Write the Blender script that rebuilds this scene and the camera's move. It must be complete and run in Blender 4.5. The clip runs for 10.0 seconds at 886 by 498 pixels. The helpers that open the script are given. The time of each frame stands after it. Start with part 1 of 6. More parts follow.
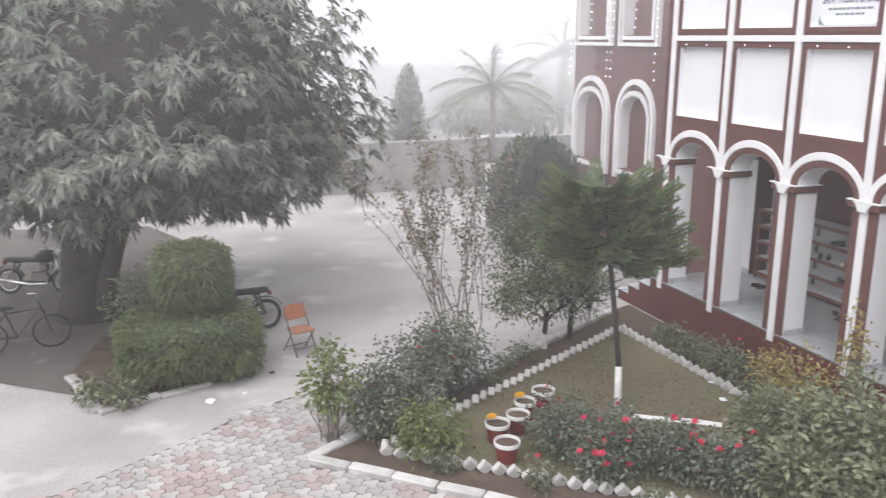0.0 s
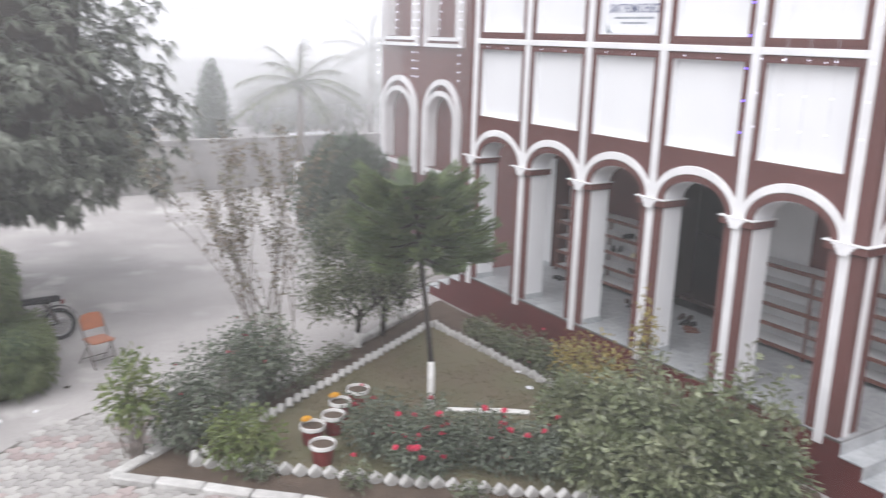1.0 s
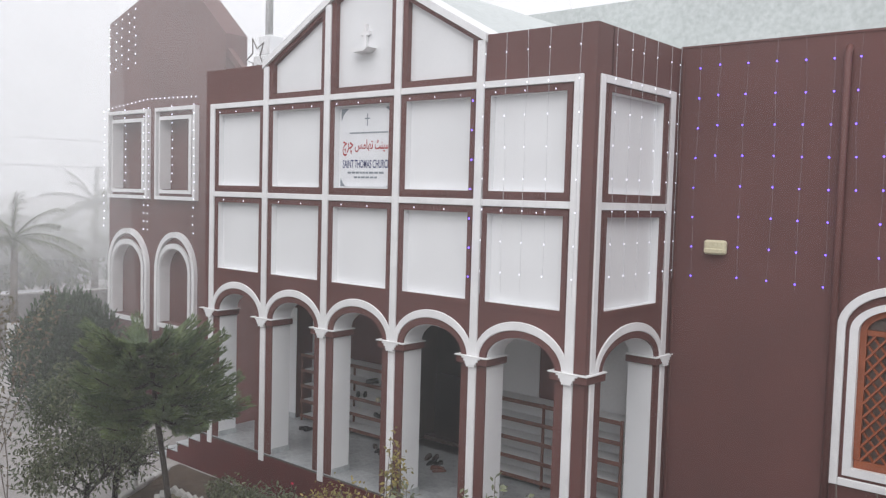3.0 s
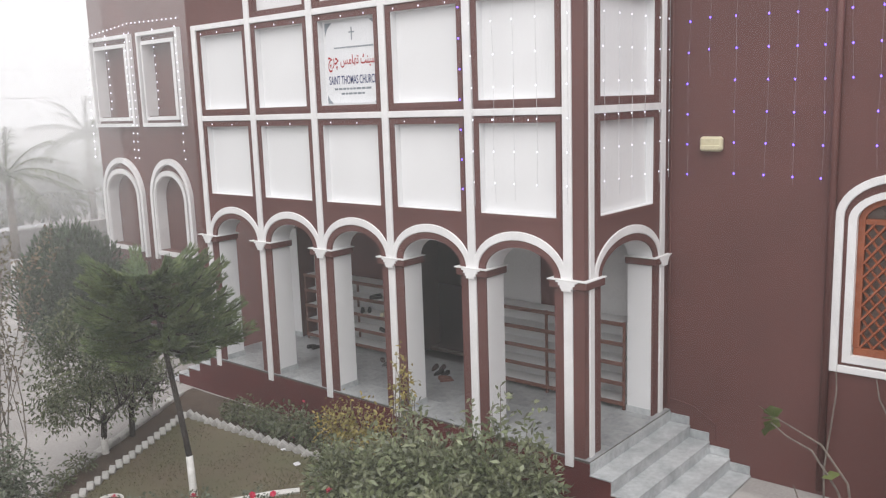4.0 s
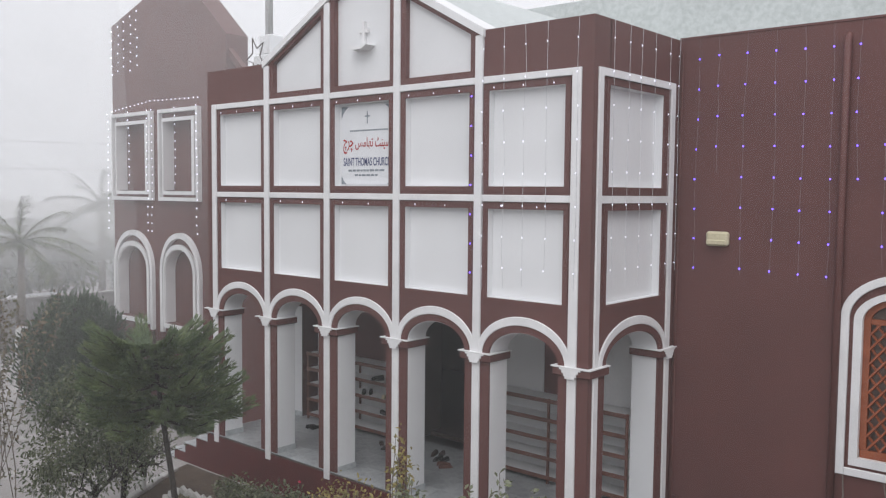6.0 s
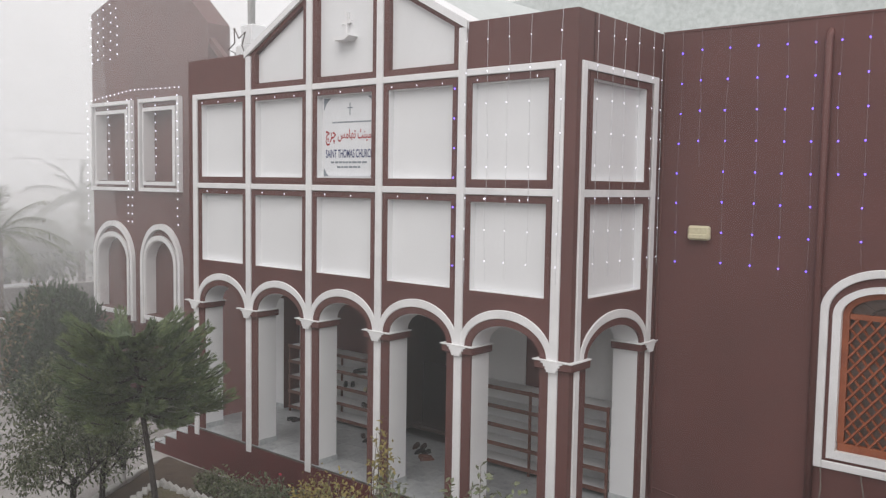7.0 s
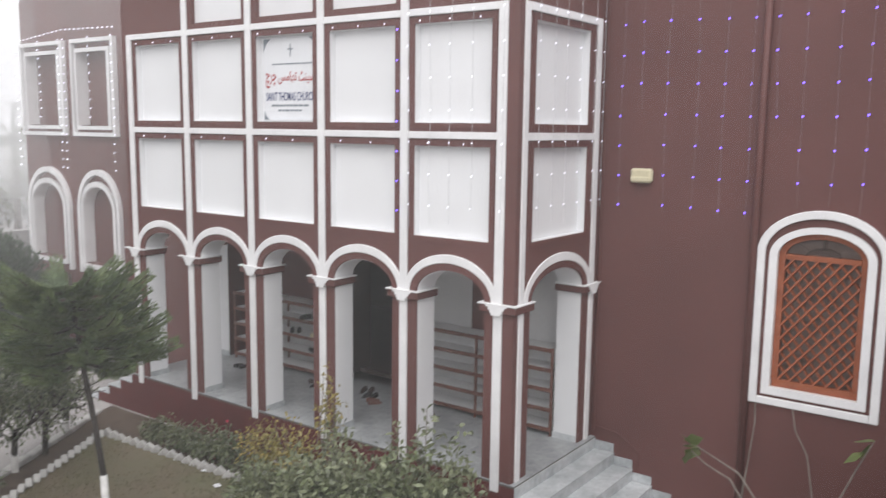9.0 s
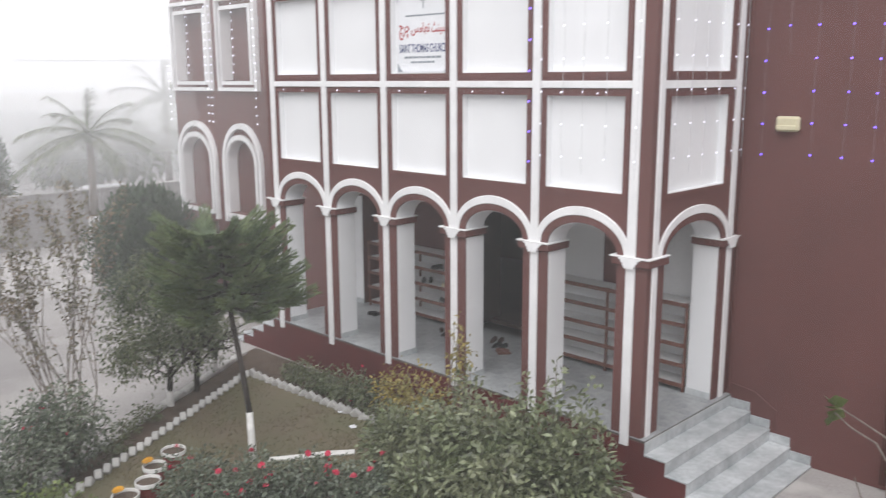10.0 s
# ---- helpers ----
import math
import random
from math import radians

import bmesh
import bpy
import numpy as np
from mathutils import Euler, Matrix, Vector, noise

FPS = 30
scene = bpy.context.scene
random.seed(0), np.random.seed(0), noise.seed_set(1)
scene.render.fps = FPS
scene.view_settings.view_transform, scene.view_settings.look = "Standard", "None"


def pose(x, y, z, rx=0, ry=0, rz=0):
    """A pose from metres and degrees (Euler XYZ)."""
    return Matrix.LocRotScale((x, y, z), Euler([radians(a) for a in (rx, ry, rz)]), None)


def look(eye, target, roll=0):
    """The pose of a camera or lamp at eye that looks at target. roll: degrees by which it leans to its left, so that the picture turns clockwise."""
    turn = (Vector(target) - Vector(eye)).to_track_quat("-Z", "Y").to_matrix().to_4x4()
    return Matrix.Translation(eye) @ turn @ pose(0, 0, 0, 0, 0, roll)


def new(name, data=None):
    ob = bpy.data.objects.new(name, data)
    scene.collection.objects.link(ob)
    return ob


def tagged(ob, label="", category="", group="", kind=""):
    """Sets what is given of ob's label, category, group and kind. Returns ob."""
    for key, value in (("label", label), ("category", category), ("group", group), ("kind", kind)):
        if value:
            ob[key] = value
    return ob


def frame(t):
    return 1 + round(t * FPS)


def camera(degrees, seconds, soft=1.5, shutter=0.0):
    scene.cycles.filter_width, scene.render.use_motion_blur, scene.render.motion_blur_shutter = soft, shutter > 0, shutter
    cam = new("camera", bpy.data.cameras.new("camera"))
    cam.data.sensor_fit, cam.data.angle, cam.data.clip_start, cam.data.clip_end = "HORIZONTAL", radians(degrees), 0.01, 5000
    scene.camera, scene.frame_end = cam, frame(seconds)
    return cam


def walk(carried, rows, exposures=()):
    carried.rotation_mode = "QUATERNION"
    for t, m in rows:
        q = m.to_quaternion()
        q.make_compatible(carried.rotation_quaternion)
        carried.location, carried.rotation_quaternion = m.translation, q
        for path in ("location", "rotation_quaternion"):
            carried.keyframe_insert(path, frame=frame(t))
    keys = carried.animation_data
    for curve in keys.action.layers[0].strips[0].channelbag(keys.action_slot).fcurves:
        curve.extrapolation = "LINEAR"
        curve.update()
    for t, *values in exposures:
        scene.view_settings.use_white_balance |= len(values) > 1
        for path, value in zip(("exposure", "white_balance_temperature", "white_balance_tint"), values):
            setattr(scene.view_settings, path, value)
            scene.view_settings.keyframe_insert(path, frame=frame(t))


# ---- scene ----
cam = camera(55.1, 10.0, soft=1.2, shutter=0.5)
PATH = [
    (0, (13.965, -9.538, 5.532), (12.135, -8.892, 5.047), -0.0),
    (0.5, (13.897, -9.535, 5.546), (12.132, -8.735, 5.052), 0.9),
    (1, (13.943, -9.511, 5.544), (12.305, -8.47, 5.061), 1.8),
    (1.5, (13.991, -9.469, 5.575), (12.498, -8.213, 5.133), 2.1),
    (2, (13.97, -9.717, 5.509), (12.593, -8.285, 5.282), 2.4),
    (2.2, (13.905, -9.744, 5.493), (12.569, -8.261, 5.368), 2.6),
    (3.3, (14.033, -9.542, 5.596), (12.748, -8.016, 5.457), 1.4),
    (3.5, (14.042, -9.508, 5.603), (12.756, -7.989, 5.403), 0.7),
    (4, (14.008, -9.5, 5.653), (12.73, -7.999, 5.314), -1.9),
    (4.5, (14.032, -9.524, 5.671), (12.747, -8.029, 5.331), -3.0),
    (5, (14.04, -9.562, 5.627), (12.735, -8.064, 5.395), -1.8),
    (5.5, (14.067, -9.566, 5.572), (12.753, -8.063, 5.443), 0.2),
    (7, (14.051, -9.527, 5.589), (12.779, -7.992, 5.438), 0.9),
    (7.5, (14.049, -9.521, 5.591), (12.82, -7.952, 5.426), 0.8),
    (8, (14.056, -9.487, 5.602), (12.891, -7.87, 5.435), 1.2),
    (8.5, (14.045, -9.481, 5.574), (12.93, -7.833, 5.371), 1.3),
    (9, (14.064, -9.44, 5.602), (12.896, -7.841, 5.32), 0.7),
    (9.5, (14.074, -9.454, 5.633), (12.79, -7.962, 5.277), -0.1),
    (10, (14.057, -9.472, 5.594), (12.672, -8.085, 5.2), -0.3),
]
EXPOSURES = [
    (0, 0.67, 6400, 12), (1, 0.67, 6300, 12), (1.5, 0.62, 6250, 13), (2, 0.45, 6250, 12), (3.3, 0.07, 6550, 10), (3.5, 0.09, 6650, 10), (4, 0.37, 6600, 10), (4.5, 0.47, 6500, 10),
    (5, 0.35, 6400, 10), (5.5, -0.06, 6250, 10), (7, -0.04, 6650, 10), (8, 0.09, 6500, 10), (8.5, 0.13, 6500, 10), (9, 0.37, 6500, 10), (9.5, 0.49, 6500, 10), (10, 0.47, 6450, 10),
]
walk(cam, [(t, look(eye, target, roll)) for t, eye, target, roll in PATH], EXPOSURES)

# ---- world, sun, exposure ----
world = bpy.data.worlds.new("world")
scene.world = world
world.use_nodes = True
wn, wl = world.node_tree.nodes, world.node_tree.links
wbg = wn["Background"]
sky = wn.new("ShaderNodeTexSky")
sky.sky_type, sky.sun_disc = "NISHITA", False
sky.sun_elevation, sky.sun_rotation = radians(50), radians(200)
sky.dust_density, sky.air_density = 6.0, 1.5
skymix = wn.new("ShaderNodeMixRGB")
skymix.inputs[0].default_value = 0.985
skymix.inputs[2].default_value = (10.65, 10.62, 11.1, 1)
wl.new(sky.outputs[0], skymix.inputs[1])
wl.new(skymix.outputs[0], wbg.inputs[0])
wbg.inputs[1].default_value = 0.09

sun = new("sun", bpy.data.lights.new("sun", "SUN"))
sun.data.energy, sun.data.angle, sun.data.color = 1.8, radians(70), (1.0, 0.985, 0.97)
sun.matrix_basis = look((16, -20, 32), (0, 0, 0))


# ---- materials ----
def material(name, color, rough=0.7, second=None, scale=3.0, fine=60.0, vary=0.25, bump=0.15, metal=0.0, island=0.0, spots=None, transl=0.0, obrandom=0.0, bumpdist=0.01):
    """Paint, stone, leaf and the like: a base colour that varies at two scales, with a fine relief."""
    m = bpy.data.materials.new(name)
    m.use_nodes = True
    n, l = m.node_tree.nodes, m.node_tree.links
    b = n["Principled BSDF"]
    b.inputs["Roughness"].default_value, b.inputs["Metallic"].default_value = rough, metal
    tc = n.new("ShaderNodeTexCoord")
    big, small = n.new("ShaderNodeTexNoise"), n.new("ShaderNodeTexNoise")
    for node, s, d in ((big, scale, 5), (small, fine, 3)):
        node.inputs["Scale"].default_value, node.inputs["Detail"].default_value = s, d
        l.new(tc.outputs["Object"], node.inputs["Vector"])
    second = second or tuple(c * (1 - vary) for c in color)
    ramp = n.new("ShaderNodeMapRange")
    ramp.inputs[1].default_value, ramp.inputs[2].default_value = 0.35, 0.68
    l.new(big.outputs[0], ramp.inputs[0])
    mix = n.new("ShaderNodeMixRGB")
    mix.inputs[1].default_value, mix.inputs[2].default_value = (*color, 1), (*second, 1)
    l.new(ramp.outputs[0], mix.inputs[0])
    grain = n.new("ShaderNodeMixRGB")
    grain.blend_type, grain.inputs[0].default_value = "OVERLAY", 0.3
    l.new(mix.outputs[0], grain.inputs[1])
    l.new(small.outputs[0], grain.inputs[2])
    out = grain.outputs[0]
    if spots:
        sp = n.new("ShaderNodeTexNoise")
        sp.inputs["Scale"].default_value, sp.inputs["Detail"].default_value = spots[1], 6
        l.new(tc.outputs["Object"], sp.inputs["Vector"])
        sr = n.new("ShaderNodeMapRange")
        sr.inputs[1].default_value, sr.inputs[2].default_value = spots[2], spots[2] + 0.12
        l.new(sp.outputs[0], sr.inputs[0])
        sm = n.new("ShaderNodeMixRGB")
        sm.inputs[2].default_value = (*spots[0], 1)
        l.new(out, sm.inputs[1])
        l.new(sr.outputs[0], sm.inputs[0])
        out = sm.outputs[0]
    if island or obrandom:
        if island:
            src = n.new("ShaderNodeNewGeometry").outputs["Random Per Island"]
        else:
            src = n.new("ShaderNodeObjectInfo").outputs["Random"]
        amount = island or obrandom
        mr = n.new("ShaderNodeMapRange")
        mr.inputs[3].default_value, mr.inputs[4].default_value = 1 - amount, 1 + amount
        l.new(src, mr.inputs[0])
        hv = n.new("ShaderNodeHueSaturation")
        l.new(mr.outputs[0], hv.inputs["Value"])
        l.new(out, hv.inputs["Color"])
        out = hv.outputs[0]
    l.new(out, b.inputs["Base Color"])
    if bump:
        bp = n.new("ShaderNodeBump")
        bp.inputs["Strength"].default_value, bp.inputs["Distance"].default_value = bump, bumpdist
        l.new(small.outputs[0], bp.inputs["Height"])
        l.new(bp.outputs[0], b.inputs["Normal"])
    if transl:
        tr = n.new("ShaderNodeBsdfTranslucent")
        l.new(out, tr.inputs[0])
        ms = n.new("ShaderNodeMixShader")
        ms.inputs[0].default_value = transl
        l.new(b.outputs[0], ms.inputs[1])
        l.new(tr.outputs[0], ms.inputs[2])
        l.new(ms.outputs[0], n["Material Output"].inputs[0])
    return m


def glow(name, color, strength):
    m = bpy.data.materials.new(name)
    m.use_nodes = True
    b = m.node_tree.nodes["Principled BSDF"]
    b.inputs["Base Color"].default_value = (*color, 1)
    b.inputs["Emission Color"].default_value = (*color, 1)
    b.inputs["Emission Strength"].default_value = strength
    return m


BROWN = material("brown_wall_paint", (0.125, 0.048, 0.042), 0.62, scale=0.7, fine=45, vary=0.18, bump=0.12)
WINE = material("wine_plinth_paint", (0.115, 0.026, 0.024), 0.6, scale=1.2, fine=40, vary=0.25, bump=0.15)
WHITE = material("white_wall_paint", (0.755, 0.76, 0.77), 0.6, scale=0.9, fine=50, vary=0.07, bump=0.1)
TRIM = material("white_trim_paint", (0.77, 0.765, 0.77), 0.5, scale=2.5, fine=50, vary=0.10, bump=0.1)
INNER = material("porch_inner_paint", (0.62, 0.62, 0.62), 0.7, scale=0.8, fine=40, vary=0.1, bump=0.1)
MARBLE = material("grey_marble", (0.5, 0.52, 0.53), 0.3, second=(0.34, 0.36, 0.37), scale=3.0, fine=14, bump=0.03, obrandom=0.12)
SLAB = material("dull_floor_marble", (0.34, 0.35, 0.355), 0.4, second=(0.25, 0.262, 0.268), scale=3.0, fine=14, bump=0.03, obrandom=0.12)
CONCRETE = material("courtyard_concrete", (0.40, 0.38, 0.365), 0.8, second=(0.29, 0.275, 0.265), scale=0.42, fine=25, bump=0.25, spots=((0.45, 0.43, 0.415), 0.9, 0.57))
PAVER = material("interlock_paver", (0.4, 0.385, 0.365), 0.85, second=(0.29, 0.275, 0.26), scale=1.6, fine=45, bump=0.3, obrandom=0.16)
PAVER_RED = material("red_interlock_paver", (0.36, 0.3, 0.282), 0.85, second=(0.28, 0.24, 0.228), scale=1.6, fine=45, bump=0.3, obrandom=0.16)
JOINT = material("paver_joint_sand", (0.13, 0.12, 0.105), 0.95, scale=4, fine=80, bump=0.3)
# bare earth, its colour lowered further to carry the mango's shade
DUST_IN_SHADE = material("dusty_earth_in_shade", (0.12, 0.106, 0.094), 0.95, second=(0.085, 0.075, 0.066), scale=1.1, fine=35, bump=0.5, spots=((0.17, 0.155, 0.14), 2.2, 0.6))
CURTAIN = material("brown_curtained_glass", (0.1, 0.072, 0.06), 0.35, second=(0.15, 0.11, 0.095), scale=4, fine=20, bump=0.05)
SOIL = material("garden_soil", (0.10, 0.072, 0.052), 0.95, second=(0.06, 0.042, 0.03), scale=3, fine=30, bump=0.6, bumpdist=0.03)
LAWN = material("lawn_ground", (0.12, 0.115, 0.065), 0.95, second=(0.145, 0.115, 0.078), scale=0.9, fine=70, bump=0.5, bumpdist=0.02)
GRASS = material("grass_blades", (0.14, 0.145, 0.07), 0.8, second=(0.18, 0.15, 0.09), scale=0.8, fine=9, bump=0, island=0.35, transl=0.3)
KERB = material("whitewashed_kerb", (0.5, 0.49, 0.47), 0.85, second=(0.31, 0.30, 0.285), scale=3.5, fine=40, bump=0.35, obrandom=0.1)
WHITEWASH = material("whitewash", (0.74, 0.73, 0.71), 0.85, second=(0.55, 0.54, 0.52), scale=6, fine=40, bump=0.3)
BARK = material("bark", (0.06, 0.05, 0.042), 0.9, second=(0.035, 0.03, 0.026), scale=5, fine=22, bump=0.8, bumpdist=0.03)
PALE_BARK = material("pale_bark", (0.21, 0.18, 0.155), 0.9, second=(0.13, 0.11, 0.095), scale=8, fine=40, bump=0.4)
MANGO = material("mango_leaf", (0.11, 0.125, 0.092), 0.28, second=(0.145, 0.155, 0.12), scale=1.2, fine=20, bump=0, island=0.4, transl=0.1)
CITRUS = material("shrub_leaf", (0.1, 0.12, 0.07), 0.4, second=(0.15, 0.165, 0.09), scale=1.5, fine=20, bump=0, island=0.4, transl=0.22)
ROSELEAF = material("rose_leaf", (0.1, 0.12, 0.085), 0.38, second=(0.145, 0.165, 0.115), scale=1.5, fine=20, bump=0, island=0.4, transl=0.22)
BUSHLEAF = material("hedge_leaf", (0.2, 0.215, 0.13), 0.32, second=(0.13, 0.155, 0.08), scale=1.5, fine=20, bump=0, island=0.45, transl=0.22)
YELLOWLEAF = material("yellow_leaf", (0.37, 0.29, 0.09), 0.55, second=(0.22, 0.2, 0.075), scale=2.5, fine=20, bump=0, island=0.35, transl=0.3)
LIMELEAF = material("pale_green_leaf", (0.17, 0.2, 0.07), 0.5, second=(0.11, 0.15, 0.05), scale=3, fine=20, bump=0, island=0.35, transl=0.3)
RUSTLEAF = material("rusty_autumn_leaf", (0.15, 0.15, 0.1), 0.6, second=(0.17, 0.125, 0.09), scale=2.5, fine=20, bump=0, island=0.4, transl=0.3)
THUJA = material("thuja_foliage", (0.15, 0.175, 0.08), 0.65, second=(0.085, 0.115, 0.05), scale=1.6, fine=20, bump=0, island=0.4, transl=0.25)
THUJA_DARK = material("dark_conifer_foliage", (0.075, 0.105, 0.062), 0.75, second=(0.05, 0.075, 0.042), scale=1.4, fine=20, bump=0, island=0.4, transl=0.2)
PINE = material("araucaria_needles", (0.09, 0.125, 0.065), 0.4, second=(0.17, 0.21, 0.09), scale=2.2, fine=20, bump=0, island=0.35, transl=0.15)
PETAL = material("crimson_petal", (0.45, 0.03, 0.07), 0.6, scale=6, fine=30, bump=0, island=0.4)
MARIGOLD = material("marigold_petal", (0.65, 0.33, 0.02), 0.6, scale=8, fine=30, bump=0)
TERRACOTTA = material("red_painted_pot", (0.20, 0.032, 0.03), 0.55, scale=5, fine=30, vary=0.3, bump=0.2)
ORANGE = material("orange_wood", (0.30, 0.085, 0.035), 0.5, second=(0.22, 0.06, 0.026), scale=5, fine=60, bump=0.1)
CHAIR = material("orange_chair_enamel", (0.36, 0.14, 0.075), 0.42, second=(0.28, 0.11, 0.06), scale=9, fine=50, bump=0.05)
RACK = material("rusty_rack_paint", (0.16, 0.068, 0.05), 0.6, scale=5, fine=40, vary=0.3, bump=0.1)
DARK = material("dark_door_wood", (0.062, 0.042, 0.036), 0.5, scale=2, fine=30, vary=0.4, bump=0.1)
BLACK = material("black_rubber", (0.018, 0.018, 0.019), 0.6, scale=8, fine=40, bump=0.1)
CHROME = material("worn_chrome", (0.55, 0.55, 0.55), 0.3, metal=1.0, scale=10, fine=60, bump=0.05)
STEEL = material("grey_steel_tube", (0.16, 0.14, 0.13), 0.5, metal=0.6, scale=10, fine=60, bump=0.05)
CREAM = material("cream_plastic", (0.60, 0.55, 0.38), 0.4, scale=5, fine=40, vary=0.1, bump=0.03)
ROOFING = material("pale_roof_sheet", (0.52, 0.55, 0.54), 0.6, scale=0.6, fine=12, vary=0.1, bump=0.1)
GREYWALL = material("weathered_boundary_plaster", (0.33, 0.315, 0.3), 0.9, second=(0.22, 0.21, 0.205), scale=0.7, fine=20, bump=0.3)
PALEWALL = material("far_pale_plaster", (0.52, 0.52, 0.51), 0.9, scale=0.4, fine=12, vary=0.15, bump=0.1)
CARWHITE = material("white_car_paint", (0.75, 0.75, 0.76), 0.25, scale=3, fine=40, vary=0.06, bump=0)
GLASSY = material("dark_window_glass", (0.02, 0.022, 0.024), 0.08, scale=3, fine=40, bump=0)
SIGNWHITE = material("sign_white", (0.74, 0.75, 0.77), 0.4, scale=4, fine=40, vary=0.05, bump=0)
SIGNBLUE = material("sign_navy_ink", (0.03, 0.045, 0.16), 0.5, scale=9, fine=40, vary=0.1, bump=0)
SIGNRED = material("sign_red_ink", (0.42, 0.02, 0.02), 0.5, scale=9, fine=40, vary=0.1, bump=0)
SIGNGREY = material("sign_grey_ink", (0.22, 0.25, 0.28), 0.5, scale=9, fine=40, vary=0.1, bump=0)
PAPER = material("litter_paper", (0.7, 0.7, 0.72), 0.8, scale=9, fine=60, vary=0.1, bump=0.1)
PALE_WIRE = material("white_wire", (0.6, 0.6, 0.62), 0.6, scale=9, fine=60, bump=0)
WIRE = material("pale_wire", (0.23, 0.18, 0.17), 0.6, scale=9, fine=60, bump=0)
BULB = glow("lit_bulb", (0.86, 0.85, 1.0), 1.5)
BULB_BLUE = glow("lit_blue_bulb", (0.17, 0.1, 1.0), 3.0)


# ---- mesh helpers ----
class Mesh:
    """Collects faces for one mesh. T turns (along, depth, up) into the world."""

    def __init__(self, T=None):
        self.v, self.f, self.T = [], [], T or (lambda a, d, z: (a, d, z))

    def add(self, verts, faces):
        k = len(self.v)
        self.v += [self.T(*p) for p in verts]
        self.f += [tuple(i + k for i in q) for q in faces]
        return self

    def box(self, a0, a1, d0, d1, z0, z1):
        p = [(a, d, z) for z in (z0, z1) for d in (d0, d1) for a in (a0, a1)]
        return self.add(p, [(0, 2, 3, 1), (4, 5, 7, 6), (0, 1, 5, 4), (2, 6, 7, 3), (0, 4, 6, 2), (1, 3, 7, 5)])

    def prism(self, poly, d0, d1):
        """A polygon in (along, up), extruded in depth."""
        n = len(poly)
        p = [(a, d0, z) for a, z in poly] + [(a, d1, z) for a, z in poly]
        return self.add(p, [tuple(range(n)), tuple(range(2 * n - 1, n - 1, -1))] + [(i, i + n, (i + 1) % n + n, (i + 1) % n) for i in range(n)])

    def slab(self, poly, z0, z1):
        """A polygon in plan, extruded upwards."""
        n = len(poly)
        p = [(x, y, z0) for x, y in poly] + [(x, y, z1) for x, y in poly]
        return self.add(p, [tuple(range(n - 1, -1, -1)), tuple(range(n, 2 * n))] + [(i, (i + 1) % n, (i + 1) % n + n, i + n) for i in range(n)])

    def ring(self, c, zs, a0, b0, a1, b1, d0, d1, n=20, legs=0.0):
        """A half-elliptic band round (c, zs), with straight legs below it."""
        inner = [(c + a0 * math.cos(math.pi * i / n), zs + b0 * math.sin(math.pi * i / n)) for i in range(n + 1)]
        outer = [(c + a1 * math.cos(math.pi * i / n), zs + b1 * math.sin(math.pi * i / n)) for i in range(n + 1)]
        if legs:
            inner = [(c + a0, zs - legs)] + inner + [(c - a0, zs - legs)]
            outer = [(c + a1, zs - legs)] + outer + [(c - a1, zs - legs)]
        k = len(inner)
        p = [(a, d, z) for d in (d0, d1) for some in (inner, outer) for a, z in some]
        q = []
        for i in range(k - 1):
            q += [(i, i + 1, k + i + 1, k + i), (2 * k + i, 3 * k + i, 3 * k + i + 1, 2 * k + i + 1), (i, 2 * k + i, 2 * k + i + 1, i + 1), (k + i, k + i + 1, 3 * k + i + 1, 3 * k + i)]
        q += [(0, k, 3 * k, 2 * k), (k - 1, 3 * k - 1, 4 * k - 1, 2 * k - 1)]
        return self.add(p, q)

    def spandrel(self, a0, a1, c, a, b, zs, ztop, d0, d1, n=20):
        """A wall from zs to ztop with a half-elliptic hole."""
        xs = sorted({a0, a1, *[c + a * math.cos(math.pi * i / n) for i in range(n + 1)]})
        low = [zs + b * math.sqrt(max(0, 1 - ((x - c) / a) ** 2)) if abs(x - c) < a else zs for x in xs]
        k = len(xs)
        p = [(x, d, z) for d in (d0, d1) for x, z in zip(xs, low)] + [(x, d, ztop) for d in (d0, d1) for x in xs]
        q = []
        for i in range(k - 1):
            q += [(i, i + 1, 2 * k + i + 1, 2 * k + i), (k + i, 3 * k + i, 3 * k + i + 1, k + i + 1), (i, k + i, k + i + 1, i + 1), (2 * k + i, 2 * k + i + 1, 3 * k + i + 1, 3 * k + i)]
        q += [(0, 2 * k, 3 * k, k), (k - 1, 2 * k - 1, 4 * k - 1, 3 * k - 1)]
        return self.add(p, q)

    def tube(self, path, radii, n=6):
        path = [Vector(p) for p in path]
        if isinstance(radii, (int, float)):
            radii = [radii] * len(path)
        p, side = [], None
        for i, c in enumerate(path):
            d = (path[min(i + 1, len(path) - 1)] - path[max(i - 1, 0)]).normalized()
            if side is None:
                side = d.cross(Vector((0.31, 0.52, 0.79))).normalized()
            side = (side - d * side.dot(d)).normalized()
            up = d.cross(side)
            p += [tuple(c + float(radii[i]) * (side * math.cos(2 * math.pi * j / n) + up * math.sin(2 * math.pi * j / n))) for j in range(n)]
        q = [(i * n + j, i * n + (j + 1) % n, (i + 1) * n + (j + 1) % n, (i + 1) * n + j) for i in range(len(path) - 1) for j in range(n)]
        q += [tuple(range(n - 1, -1, -1)), tuple(range((len(path) - 1) * n, len(path) * n))]
        return self.add(p, q)

